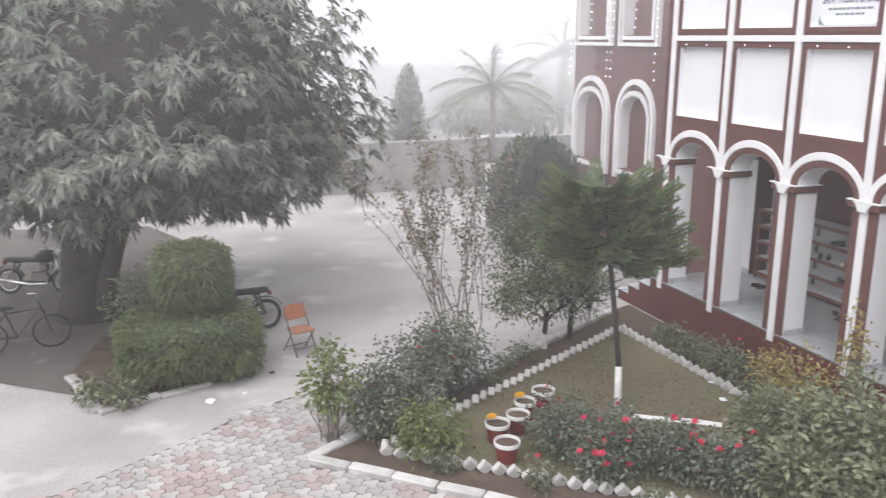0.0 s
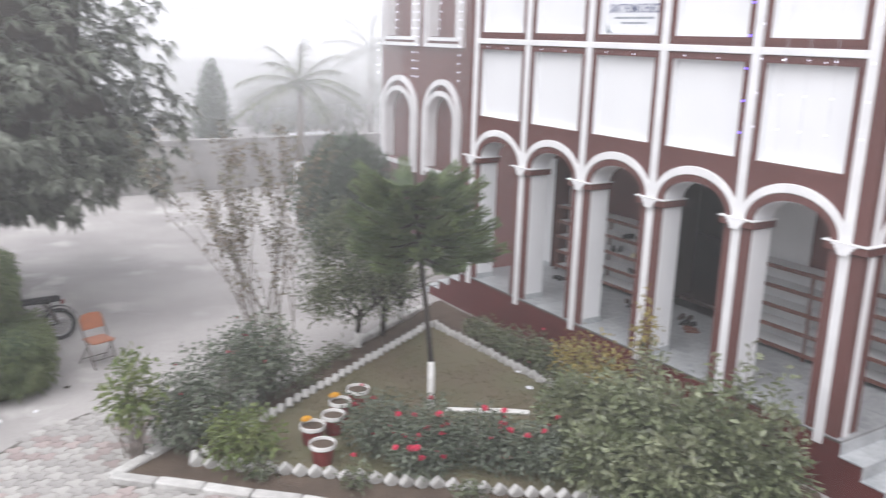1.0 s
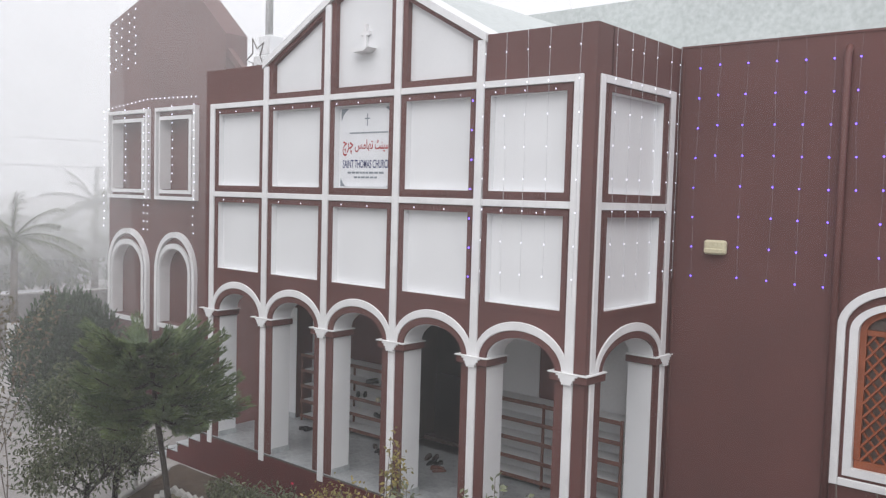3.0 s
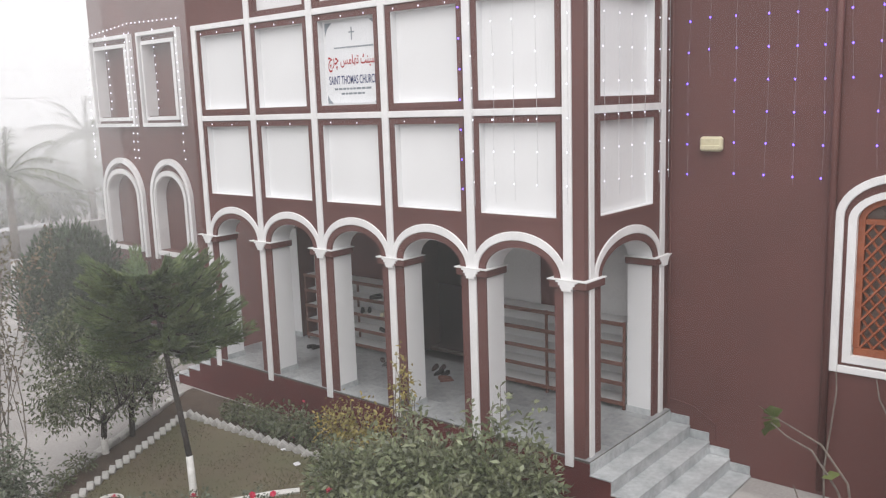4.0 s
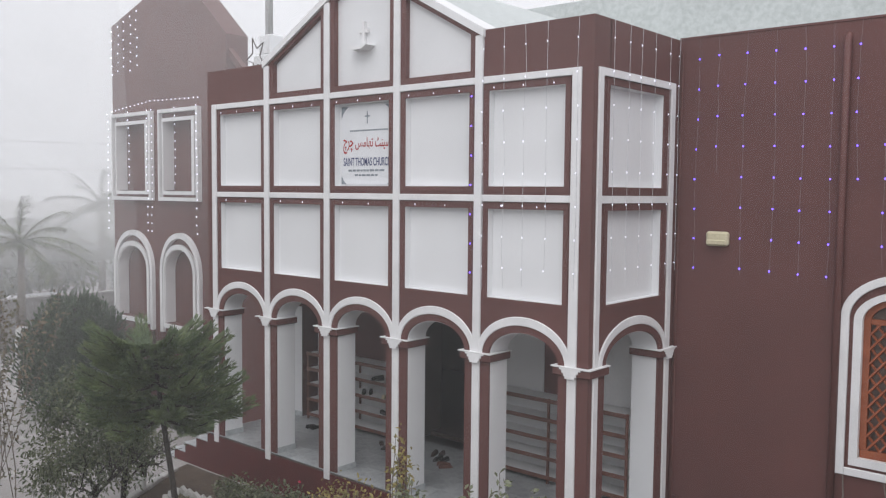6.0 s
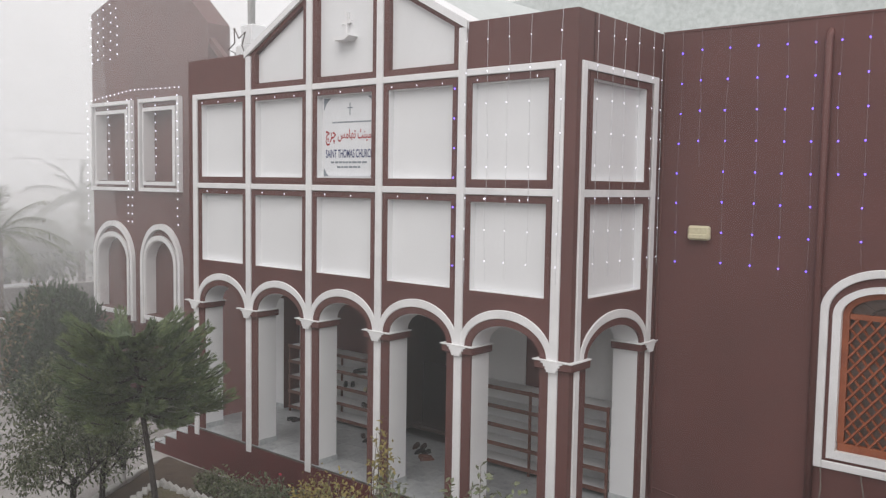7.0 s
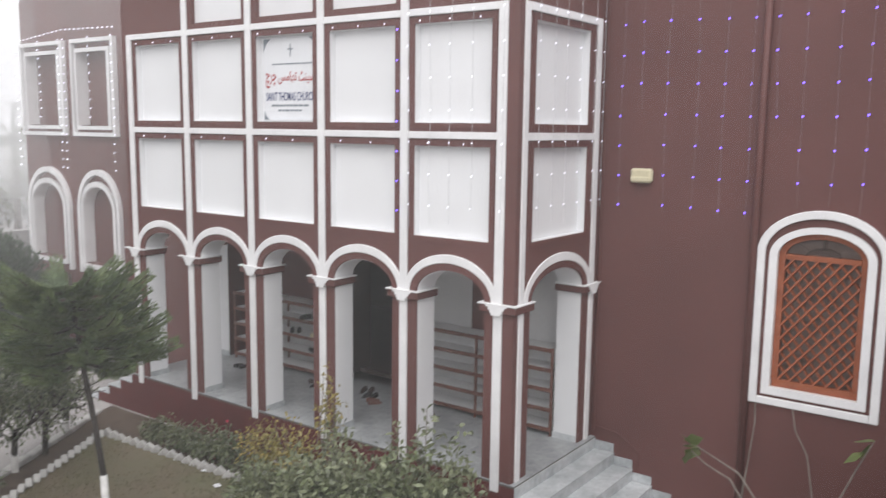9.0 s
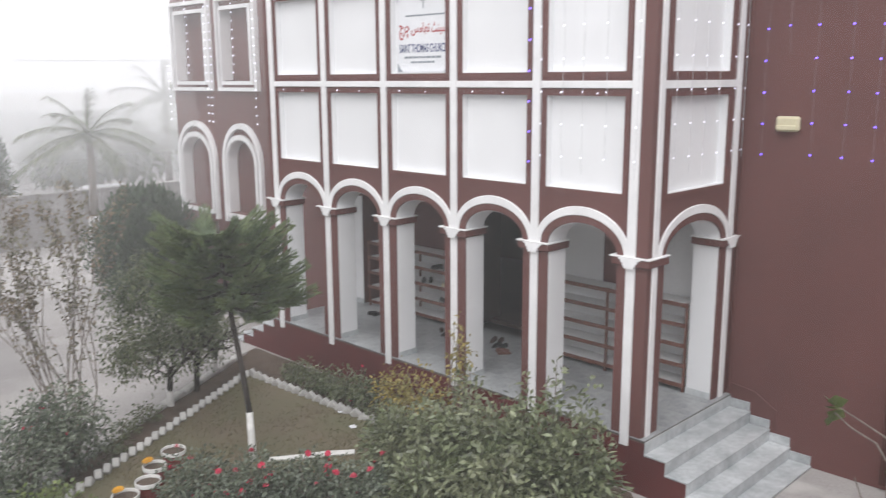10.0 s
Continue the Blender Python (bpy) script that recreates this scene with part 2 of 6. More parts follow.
    def lathe(self, profile, x=0.0, y=0.0, n=20):
        """Turns (radius, height) pairs about an upright axis; the ends are closed."""
        p = [(x + r * math.cos(2 * math.pi * j / n), y + r * math.sin(2 * math.pi * j / n), z) for r, z in profile for j in range(n)]
        k = len(profile)
        q = [(i * n + j, i * n + (j + 1) % n, (i + 1) * n + (j + 1) % n, (i + 1) * n + j) for i in range(k - 1) for j in range(n)]
        q += [tuple(range(n - 1, -1, -1)), tuple(range((k - 1) * n, k * n))]
        return self.add(p, q)

    def data(self, name, mat, smooth=False, bevel=0.0, tidy=True):
        me = bpy.data.meshes.new(name)
        me.from_pydata(self.v, [], self.f)
        if tidy:
            bm = bmesh.new()
            bm.from_mesh(me)
            bmesh.ops.recalc_face_normals(bm, faces=bm.faces)
            if bevel:
                bmesh.ops.bevel(bm, geom=[e for e in bm.edges if e.calc_face_angle(0) > 0.6], offset=bevel, segments=1, affect="EDGES")
            bm.to_mesh(me)
            bm.free()
        if smooth:
            me.shade_smooth()
        me.materials.append(mat)
        return me


def part(name, mesh, mat, parent=None, label="", smooth=False, bevel=0.0, tidy=True, at=None):
    data = mesh.data(name, mat, smooth, bevel, tidy) if isinstance(mesh, Mesh) else mesh
    ob = new(name, data)
    if at is not None:
        ob.matrix_basis = at
    ob.parent = parent
    return tagged(ob, label)


def thing(name, label, category, group="", kind="", at=None):
    ob = new(name)
    ob.empty_display_size = 0.2
    if at is not None:
        ob.matrix_basis = at
    return tagged(ob, label, category, group, kind)


def piece(name, mesh, mat, label, category, kind="", group="", **more):
    return tagged(part(name, mesh, mat, None, "", **more), label, category, group, kind)


# ---- ground, garden beds, kerbs ----
piece("ground", Mesh().add([(-400, -400, 0), (400, -400, 0), (400, 400, 0), (-400, 400, 0)], [(0, 1, 2, 3)]), CONCRETE, "worn grey concrete courtyard with damp patches", "ground", "structure", tidy=False)

OUT_A, OUT_B, OUT_C = (3.6, -7.78), (-0.78, -0.45), (9.45, -1.28)
IN_A, IN_B, IN_C = (3.73, -6.83), (0.49, -1.16), (8.6, -0.85)


def lump(poly, z, step, rise, seed):
    """A gently uneven sheet over a convex polygon in plan."""
    random.seed(seed)
    xs, ys = [p[0] for p in poly], [p[1] for p in poly]
    m = Mesh()
    nx, ny = int((max(xs) - min(xs)) / step) + 1, int((max(ys) - min(ys)) / step) + 1
    bm = bmesh.new()
    grid = [[bm.verts.new((min(xs) + i * step, min(ys) + j * step, z + rise * noise.noise((i * 0.6, j * 0.6, seed)))) for j in range(ny + 1)] for i in range(nx + 1)]
    for i in range(nx):
        for j in range(ny):
            bm.faces.new((grid[i][j], grid[i + 1][j], grid[i + 1][j + 1], grid[i][j + 1]))
    n = len(poly)
    for i in range(n):
        (x0, y0), (x1, y1) = poly[i], poly[(i + 1) % n]
        bmesh.ops.bisect_plane(bm, geom=bm.verts[:] + bm.edges[:] + bm.faces[:], plane_co=(x0, y0, 0), plane_no=(y1 - y0, x0 - x1, 0), clear_outer=True)
    me = bpy.data.meshes.new("sheet")
    bm.to_mesh(me)
    bm.free()
    m.v, m.f = [tuple(v.co) for v in me.vertices], [tuple(p.vertices) for p in me.polygons]
    bpy.data.meshes.remove(me)
    return m


piece("flower_bed", lump([OUT_A, OUT_C, (8.3, -0.1), (-0.9, -0.1), OUT_B], 0.03, 0.25, 0.03, 3), SOIL, "bare dark soil bed round the lawn", "soil", "structure", smooth=True, tidy=False)
piece("lawn", lump([IN_A, IN_C, IN_B], 0.065, 0.25, 0.02, 5), LAWN, "patchy brownish green lawn inside white edging", "lawn", "structure", smooth=True, tidy=False)


def along(p, q, step):
    d = math.hypot(q[0] - p[0], q[1] - p[1])
    n = max(1, round(d / step))
    return [(p[0] + (q[0] - p[0]) * (i + 0.5) / n, p[1] + (q[1] - p[1]) * (i + 0.5) / n) for i in range(n)], d / n, math.degrees(math.atan2(q[1] - p[1], q[0] - p[0]))


def kerb(p, q, label):
    places, size, turn = along(p, q, 0.62)
    top = thing("kerb", label, "kerb", "garden kerbs", "structure")
    data = Mesh().box(-size / 2 + 0.006, size / 2 - 0.006, -0.085, 0.085, -0.05, 0.1).data("kerb_stone", KERB, bevel=0.018)
    for x, y in places:
        part("kerb_stone", data, KERB, top, at=pose(x + random.uniform(-0.012, 0.012), y, random.uniform(-0.02, 0.01), random.uniform(-2, 2), random.uniform(-2, 2), turn + random.uniform(-1.5, 1.5)))


random.seed(4)
kerb(OUT_A, OUT_B, "whitewashed concrete kerb between courtyard and garden")
kerb(OUT_A, OUT_C, "whitewashed concrete kerb beside the tiled path")


def edging(p, q, label):
    """Bricks set on their corners in a row, a sawtooth of whitewashed points."""
    places, size, turn = along(p, q, 0.2)
    top = thing("brick_edging", label, "garden edging", "brick edgings", "structure")
    s = 0.105
    tooth = Mesh().prism([(-s, 0.0), (0, -s), (s, 0.0), (0, s)], -0.05, 0.05).data("brick", KERB, bevel=0.012)
    for x, y in places:
        part("brick", tooth, KERB, top, at=pose(x, y, 0.085 + random.uniform(-0.015, 0.015), random.uniform(-7, 7), random.uniform(-6, 6), turn + 28 + random.uniform(-8, 8)))


edging(IN_A, IN_B, "zigzag row of whitewashed bricks edging the lawn")
edging(IN_B, IN_C, "zigzag row of whitewashed bricks along the church bed")
edging(IN_A, IN_C, "zigzag row of whitewashed bricks behind the roses")

# ---- church ----
church = thing("church", "two-storey maroon and white church with arched porch", "church")
FLOOR, SPRING, ARCH_TOP, ROW_B, ROW_A, PARAPET = 0.8, 3.29, 4.0, 5.505, 7.165, 7.87
BAY, LEFT, RIGHT, BACK, THICK = 1.62, -0.24, 8.34, 2.45, 0.42
COLS = [i * BAY for i in range(6)]


def front(a, d, z):
    return (a, d, z)


def side_right(a, d, z):
    return (RIGHT - d, a, z)


def side_left(a, d, z):
    return (LEFT + d, a, z)


def pillar(T, a, a0, a1, d0=0.0, faces=(1, 1)):
    """One brown pillar with white linings, brown impost and stepped white capital."""
    p = part("pillar", Mesh(T).box(a0, a1, d0, THICK, FLOOR - 0.02, SPRING), BROWN, church)
    for on, b, s in zip(faces, (a0, a1), (-1, 1)):
        if on:
            part("lining", Mesh(T).box(min(b, b + s * 0.008), max(b, b + s * 0.008), d0 + 0.03, THICK + 0.005, FLOOR, SPRING - 0.14), WHITE, p)
            part("skirting", Mesh(T).box(min(b + s * 0.009, b + s * 0.022), max(b + s * 0.009, b + s * 0.022), d0 + 0.03, THICK + 0.02, FLOOR, FLOOR + 0.1), MARBLE, p)
    part("impost", Mesh(T).box(a0 - 0.06, a1 + 0.06, d0 - 0.055, THICK + 0.03, SPRING - 0.13, SPRING - 0.02), BROWN, p, "brown moulded block under the arch", bevel=0.012)
    steps = Mesh(T)
    for w, z0, z1, out in ((0.165, 0.045, 0.02, 0.072), (0.125, 0.085, 0.045, 0.074), (0.095, 0.125, 0.085, 0.076), (0.075, 0.16, 0.125, 0.078)):
        steps.box(a - w, a + w, d0 - out, d0 - 0.0345, SPRING - z0, SPRING - z1)
    part("capital", steps, TRIM, p, "stepped white capital")
    part("impost_top", Mesh(T).box(a0 - 0.075, a1 + 0.075, d0 - 0.075, THICK + 0.035, SPRING - 0.0195, SPRING - 0.005), TRIM, p)
    return p


def bay(T, a0, a1, c, a):
    """One arch: brown spandrel, white soffit and white raised band."""
    w = part("arch_wall", Mesh(T).spandrel(a0, a1, c, a, 0.37, SPRING - 0.02, ARCH_TOP, 0, THICK), BROWN, church)
    part("soffit", Mesh(T).ring(c, SPRING - 0.02, a - 0.012, 0.358, a - 0.001, 0.369, 0.02, THICK + 0.004), WHITE, w)
    part("arch_band", Mesh(T).ring(c, SPRING - 0.02, a + 0.115, 0.475, a + 0.215, 0.60, -0.03, -0.001), TRIM, w, "raised white arch band", bevel=0.008)
    part("arch_fillet", Mesh(T).ring(c, SPRING - 0.02, a + 0.004, 0.374, a + 0.114, 0.474, -0.014, -0.001), BROWN, w)


for i, c in enumerate(COLS):
    pillar(front, c, LEFT if i == 0 else c - 0.225, RIGHT if i == 5 else c + 0.225, faces=(i > 0, i < 5))
for i in range(5):
    c0, c1 = (LEFT if i == 0 else COLS[i]), (RIGHT if i == 4 else COLS[i + 1])
    bay(front, c0, c1, COLS[i] + BAY / 2, 0.585)
for T in (side_right, side_left):
    pillar(T, BACK - 0.225, BACK - 0.46, BACK - 0.001, faces=(1, 0))
    bay(T, THICK, BACK, 1.21, 0.78)
    part("strip", Mesh(T).box(BACK - 0.29, BACK - 0.16, -0.03, 0, 0.72, ROW_A + 0.05), TRIM, church, "raised white strip", bevel=0.006)
    part("strip", Mesh(T).box(0.10, 0.215, -0.03, 0, 0.72, ROW_A + 0.05), TRIM, church, "raised white strip", bevel=0.006)


def panels(T, edges, top_wall, lo, hi):
    """The framed upper wall: a brown grid of bars with white sunk panels."""
    part("upper_wall", Mesh(T).box(lo, hi, 0.15, THICK, ARCH_TOP, top_wall), BROWN, church)
    last = lo
    for a0, a1 in edges:
        part("wall_bar", Mesh(T).box(last, a0, 0, 0.149, ARCH_TOP, top_wall), BROWN, church)
        for z0, z1 in ((ARCH_TOP, 4.09), (5.355, 5.67), (7.015, top_wall)):
            part("wall_bar", Mesh(T).box(a0, a1, 0, 0.149, z0, z1), BROWN, church)
        for z0, z1 in ((4.09, 5.355), (5.67, 7.015)):
            part("panel", Mesh(T).box(a0 + 0.001, a1 - 0.001, 0.12, 0.149, z0 + 0.001, z1 - 0.001).box(a0 + 0.001, a0 + 0.009, 0.012, 0.1199, z0 + 0.001, z1 - 0.001).box(a1 - 0.009, a1 - 0.001, 0.012, 0.1199, z0 + 0.001, z1 - 0.001).box(a0 + 0.0091, a1 - 0.0091, 0.012, 0.1199, z0 + 0.001, z0 + 0.009).box(a0 + 0.0091, a1 - 0.0091, 0.012, 0.1199, z1 - 0.009, z1 - 0.001), WHITE, church, "sunk white wall panel")
            part("panel_frame", Mesh(T).box(a0 - 0.08, a0, -0.01, 0, z0 - 0.075, z1 + 0.075).box(a1, a1 + 0.08, -0.01, 0, z0 - 0.075, z1 + 0.075).box(a0, a1, -0.01, 0, z0 - 0.075, z0).box(a0, a1, -0.01, 0, z1, z1 + 0.075), BROWN, church)
        last = a1
    part("wall_bar", Mesh(T).box(last, hi, 0, 0.149, ARCH_TOP, top_wall), BROWN, church)


panels(front, [(c + 0.165, c + BAY - 0.18) for c in COLS[:5]], ROW_A + 0.02, LEFT, RIGHT)
panels(side_right, [(0.40, 1.97)], PARAPET, 0.421, BACK)
panels(side_left, [(0.40, 1.97)], PARAPET, 0.421, BACK)
for T in (side_right, side_left):
    for z in (ROW_A, ROW_B):
        part("strip", Mesh(T).box(0.216, BACK - 0.291, -0.031, -0.001, z - 0.05, z + 0.05), TRIM, church, "raised white strip")
# parapet and gable
APEX = (COLS[1] + COLS[4]) / 2
EAVE, GABLE = 7.93, 9.25
part("parapet", Mesh().box(LEFT, COLS[1], 0, THICK, ROW_A + 0.02, PARAPET - 0.02), BROWN, church)
part("parapet", Mesh().box(COLS[4], RIGHT, 0, THICK, ROW_A + 0.02, PARAPET), BROWN, church)
gable = part("gable", Mesh().prism([(COLS[1], ROW_A + 0.02), (COLS[4], ROW_A + 0.02), (COLS[4], EAVE), (APEX, GABLE), (COLS[1], EAVE)], 0.12, THICK), BROWN, church)
slope = (GABLE - EAVE) / (APEX - COLS[1])


def edge_z(a):
    return GABLE - abs(a - APEX) * slope


for c0, c1 in zip(COLS[1:4], COLS[2:5]):
    a0, a1 = c0 + 0.165, c1 - 0.175
    z0 = ROW_A + 0.15
    tops = [(a1, edge_z(a1) - 0.19), *([(APEX, GABLE - 0.19)] if a0 < APEX < a1 else []), (a0, edge_z(a0) - 0.19)]
    hole = [(a0, z0), (a1, z0), *tops]
    cut = [(c0 + 0.001, ROW_A + 0.02), (c1 - 0.001, ROW_A + 0.02), (c1 - 0.001, edge_z(c1)), *([(APEX, GABLE)] if len(hole) == 5 else []), (c0 + 0.001, edge_z(c0))]
    m = Mesh()
    n = len(hole)
    pts = [(a, d, z) for d in (0, 0.12) for some in (cut, hole) for a, z in some]
    m.add(pts, [q for i in range(n) for j in [(i + 1) % n] for q in ((i, j, n + j, n + i), (n + i, n + j, 3 * n + j, 3 * n + i), (i, 2 * n + i, 2 * n + j, j), (2 * n + i, 3 * n + i, 3 * n + j, 2 * n + j))])
    part("gable_grid", m, BROWN, church)
    part("gable_panel", Mesh().prism(hole, 0.09, 0.119), WHITE, church, "white sunk gable panel")
part("rake", Mesh().prism([(COLS[1] - 0.09, EAVE - 0.16), (COLS[1] - 0.09, EAVE - 0.04), (APEX, GABLE + 0.015), (COLS[4] + 0.09, EAVE - 0.04), (COLS[4] + 0.09, EAVE - 0.16), (APEX, GABLE - 0.11)], -0.05, THICK + 0.05), TRIM, church, "white raking edge of the gable")
part("gable_roof", Mesh().prism([(COLS[1] - 0.05, EAVE - 0.13), (COLS[1] - 0.05, EAVE - 0.05), (APEX, GABLE - 0.02), (COLS[4] + 0.05, EAVE - 0.05), (COLS[4] + 0.05, EAVE - 0.13), (APEX, GABLE - 0.12)], THICK + 0.05, 9.0), ROOFING, church, "pale sheet roof behind the gable")
cross = part("relief_cross", Mesh().box(APEX - 0.03, APEX + 0.03, 0.03, 0.089, 7.9, 8.3).box(APEX - 0.1, APEX + 0.1, 0.035, 0.088, 8.12, 8.18), TRIM, church, "white raised cross")
part("ledge", Mesh().prism([(APEX - 0.22, 7.9), (APEX + 0.22, 7.9), (APEX + 0.12, 7.84), (APEX - 0.12, 7.84)], -0.12, 0.089), TRIM, church, "small white ledge under the cross")
# raised white strips of the front
for i, c in enumerate(COLS):
    lo, hi = 0.65, [ROW_A + 0.05, EAVE - 0.13, edge_z(COLS[2]) - 0.12, edge_z(COLS[3]) - 0.12, EAVE - 0.13, ROW_A + 0.05][i]
    part("strip", Mesh().box(c - 0.068, c + 0.068, -0.034, 0, lo, hi - 0.001), TRIM, church, "raised white strip", bevel=0.006)
for z in (ROW_B, ROW_A):
    for c0, c1 in zip(COLS, COLS[1:]):
        part("strip", Mesh().box(c0 + 0.069, c1 - 0.069, -0.031, 0, z - 0.048, z + 0.048), TRIM, church, "raised white strip", bevel=0.006)
# plinth, porch floor, stairs
part("plinth", Mesh().box(LEFT - 0.08, RIGHT + 0.08, -0.012, BACK - 0.001, -0.1, FLOOR - 0.05), WINE, church, "wine-red painted plinth")
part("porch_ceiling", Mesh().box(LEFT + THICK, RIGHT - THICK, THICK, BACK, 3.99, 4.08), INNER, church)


def stairs(sign, x0, run):
    rise = 0.19
    top = part("stairs", Mesh().box(min(x0, x0 - sign * 0.02), max(x0, x0 - sign * 0.02), 0.05, BACK - 0.05, -0.1, FLOOR - 0.06), WINE, church)
    for k in range(4):
        z = FLOOR - rise * (k + 1)
        xa, xb = x0 + sign * run * k, x0 + sign * run * (k + 1)
        lo, hi = min(xa, xb), max(xa, xb)
        part("step_core", Mesh().box(lo, hi, -0.012, BACK - 0.02, -0.1, z - 0.025), WINE, top)
        part("tread", Mesh().box(lo - 0.025 * (sign < 0), hi + 0.025 * (sign > 0), -0.03, BACK - 0.02, z - 0.025, z), MARBLE, top, "grey marble tread", bevel=0.005)
        part("riser", Mesh().box(min(xa, xa + sign * 0.015), max(xa, xa + sign * 0.015), -0.015, BACK - 0.02, z + 0.001, z + rise - 0.026), MARBLE, top)
        part("skirting", Mesh().box(lo, hi, BACK - 0.019, BACK - 0.003, z, z + 0.13), MARBLE, top)
    xa = x0 + sign * run * 4
    part("riser", Mesh().box(min(xa, xa + sign * 0.015), max(xa, xa + sign * 0.015), -0.015, BACK - 0.02, -0.1, FLOOR - rise * 4 - 0.026), MARBLE, top)


stairs(1, RIGHT + 0.08, 0.32)
stairs(-1, LEFT - 0.08, 0.40)

# main walls beside the porch, with a window cut through
WX0, WX1, WZ0, WZS = 10.9, 12.24, 2.0, 3.95
WC = (WX0 + WX1) / 2
wall = part("side_wall", Mesh().box(RIGHT - 0.3, WX0, BACK, BACK + 0.35, -0.1, PARAPET).box(WX1, 22.0, BACK, BACK + 0.35, -0.1, PARAPET).box(WX0, WX1, BACK, BACK + 0.35, -0.1, WZ0).spandrel(WX0, WX1, WC, (WX1 - WX0) / 2 - 0.001, 0.42, WZS, PARAPET, BACK, BACK + 0.35), BROWN, church, "tall plain maroon side wall")
part("wall_coping", Mesh().box(RIGHT, 22.0, BACK - 0.012, BACK + 0.4, PARAPET, PARAPET + 0.03), BROWN, church)
window = part("window", Mesh().ring(WC, WZS + 0.03, 0.72, 0.5, 0.83, 0.61, BACK - 0.05, BACK - 0.001, legs=2.12).box(WC - 0.717, WC + 0.717, BACK - 0.05, BACK - 0.001, 1.86, 1.96), TRIM, church, "arched window with white surround and orange lattice", bevel=0.008)
part("inner_surround", Mesh().ring(WC, WZS, 0.56, 0.33, 0.667, 0.418, BACK - 0.03, BACK + 0.16, legs=1.84).box(WX0 + 0.003, WX1 - 0.003, BACK - 0.03, BACK + 0.16, WZ0 + 0.002, WZ0 + 0.108), TRIM, window, "white inner surround")
part("window_frame", Mesh().ring(WC, WZS, 0.475, 0.25, 0.559, 0.329, BACK + 0.05, BACK + 0.12, legs=1.73).box(WC - 0.549, WC + 0.549, BACK + 0.05, BACK + 0.12, 2.11, 2.215).box(WC - 0.47, WC + 0.47, BACK + 0.05, BACK + 0.12, 3.9, 3.97), ORANGE, window, "orange painted wooden frame")
part("pane", Mesh().box(WC - 0.52, WC + 0.52, BACK + 0.13, BACK + 0.14, 2.16, 4.24), CURTAIN, window)
lat = 0.155
x_lo, x_hi, z_lo, z_hi = WC - 0.475, WC + 0.475, 2.21, 3.9
for k in range(-12, 26):
    for s in (1, -1):
        # a slat through (x_lo + k * lat, z_lo), rising one way
        pts = []
        c = x_lo + k * lat if s > 0 else x_hi - k * lat
        for t0 in (0.0, z_hi - z_lo):
            pts.append((c + s * t0 * 0.8, z_lo + t0))
        (xa, za), (xb, zb) = pts

        def clip(xv):
            u = (xv - xa) / (xb - xa)
            return (xv, za + u * (zb - za))

        if max(xa, xb) <= x_lo + 0.02 or min(xa, xb) >= x_hi - 0.02:
            continue
        ends = [clip(min(max(v, x_lo), x_hi)) for v in (xa, xb)]
        d0 = BACK + (0.065 if s > 0 else 0.08)
        part("lattice_slat", Mesh().tube([(ends[0][0], d0, ends[0][1]), (ends[1][0], d0, ends[1][1])], 0.019, 4), ORANGE, window)
part("fanlight_grille", Mesh().ring(WC, WZS, 0.2, 0.11, 0.23, 0.135, BACK + 0.06, BACK + 0.08, 12).box(WC - 0.015, WC + 0.015, BACK + 0.06, BACK + 0.08, WZS + 0.11, WZS + 0.25).prism([(WC - 0.17, WZS + 0.08), (WC - 0.15, WZS + 0.07), (WC - 0.32, WZS + 0.18), (WC - 0.34, WZS + 0.19)], BACK + 0.06, BACK + 0.08).prism([(WC + 0.17, WZS + 0.08), (WC + 0.15, WZS + 0.07), (WC + 0.32, WZS + 0.18), (WC + 0.34, WZS + 0.19)], BACK + 0.06, BACK + 0.08), DARK, window)
part("drain_pipe", Mesh().tube([(10.7, BACK - 0.055, 0.1), (10.7, BACK - 0.055, 7.6), (10.7, BACK + 0.05, 7.72)], 0.05, 10), BROWN, church, "maroon painted drain pipe", smooth=True)
part("cable", Mesh().tube([(8.4, BACK - 0.02, 0.98), (8.8, BACK - 0.02, 0.93), (9.15, BACK - 0.02, 0.72), (9.16, BACK - 0.02, 0.45)], 0.012, 5), BROWN, church)
part("cable", Mesh().tube([(RIGHT + 0.06, BACK - 0.03, 0.9), (RIGHT + 0.05, BACK - 0.03, 4.0), (RIGHT + 0.06, BACK - 0.03, 7.7)], 0.018, 5), BROWN, church)
# porch back wall with its doorway
part("porch_back_wall", Mesh().box(LEFT - 3.0, 2.95, BACK, BACK + 0.35, -0.1, PARAPET).box(4.45, RIGHT - 0.301, BACK, BACK + 0.35, -0.1, PARAPET).box(2.95, 4.45, BACK, BACK + 0.35, 3.4, PARAPET), BROWN, church)
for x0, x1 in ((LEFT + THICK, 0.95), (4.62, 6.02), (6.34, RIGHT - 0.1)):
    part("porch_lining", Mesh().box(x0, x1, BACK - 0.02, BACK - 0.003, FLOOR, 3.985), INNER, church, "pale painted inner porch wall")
door = part("door", Mesh().box(2.95, 3.07, BACK - 0.03, BACK + 0.3, FLOOR, 3.4).box(4.33, 4.45, BACK - 0.03, BACK + 0.3, FLOOR, 3.4).box(3.07, 4.33, BACK - 0.03, BACK + 0.3, 3.28, 3.4), DARK, church, "dark wooden doorway standing open")
part("door_leaf", Mesh().box(3.08, 3.13, BACK + 0.05, BACK + 0.66, FLOOR + 0.01, 3.27), DARK, door, bevel=0.004)
part("door_leaf", Mesh().box(4.27, 4.32, BACK + 0.05, BACK + 0.66, FLOOR + 0.01, 3.27), DARK, door, bevel=0.004)
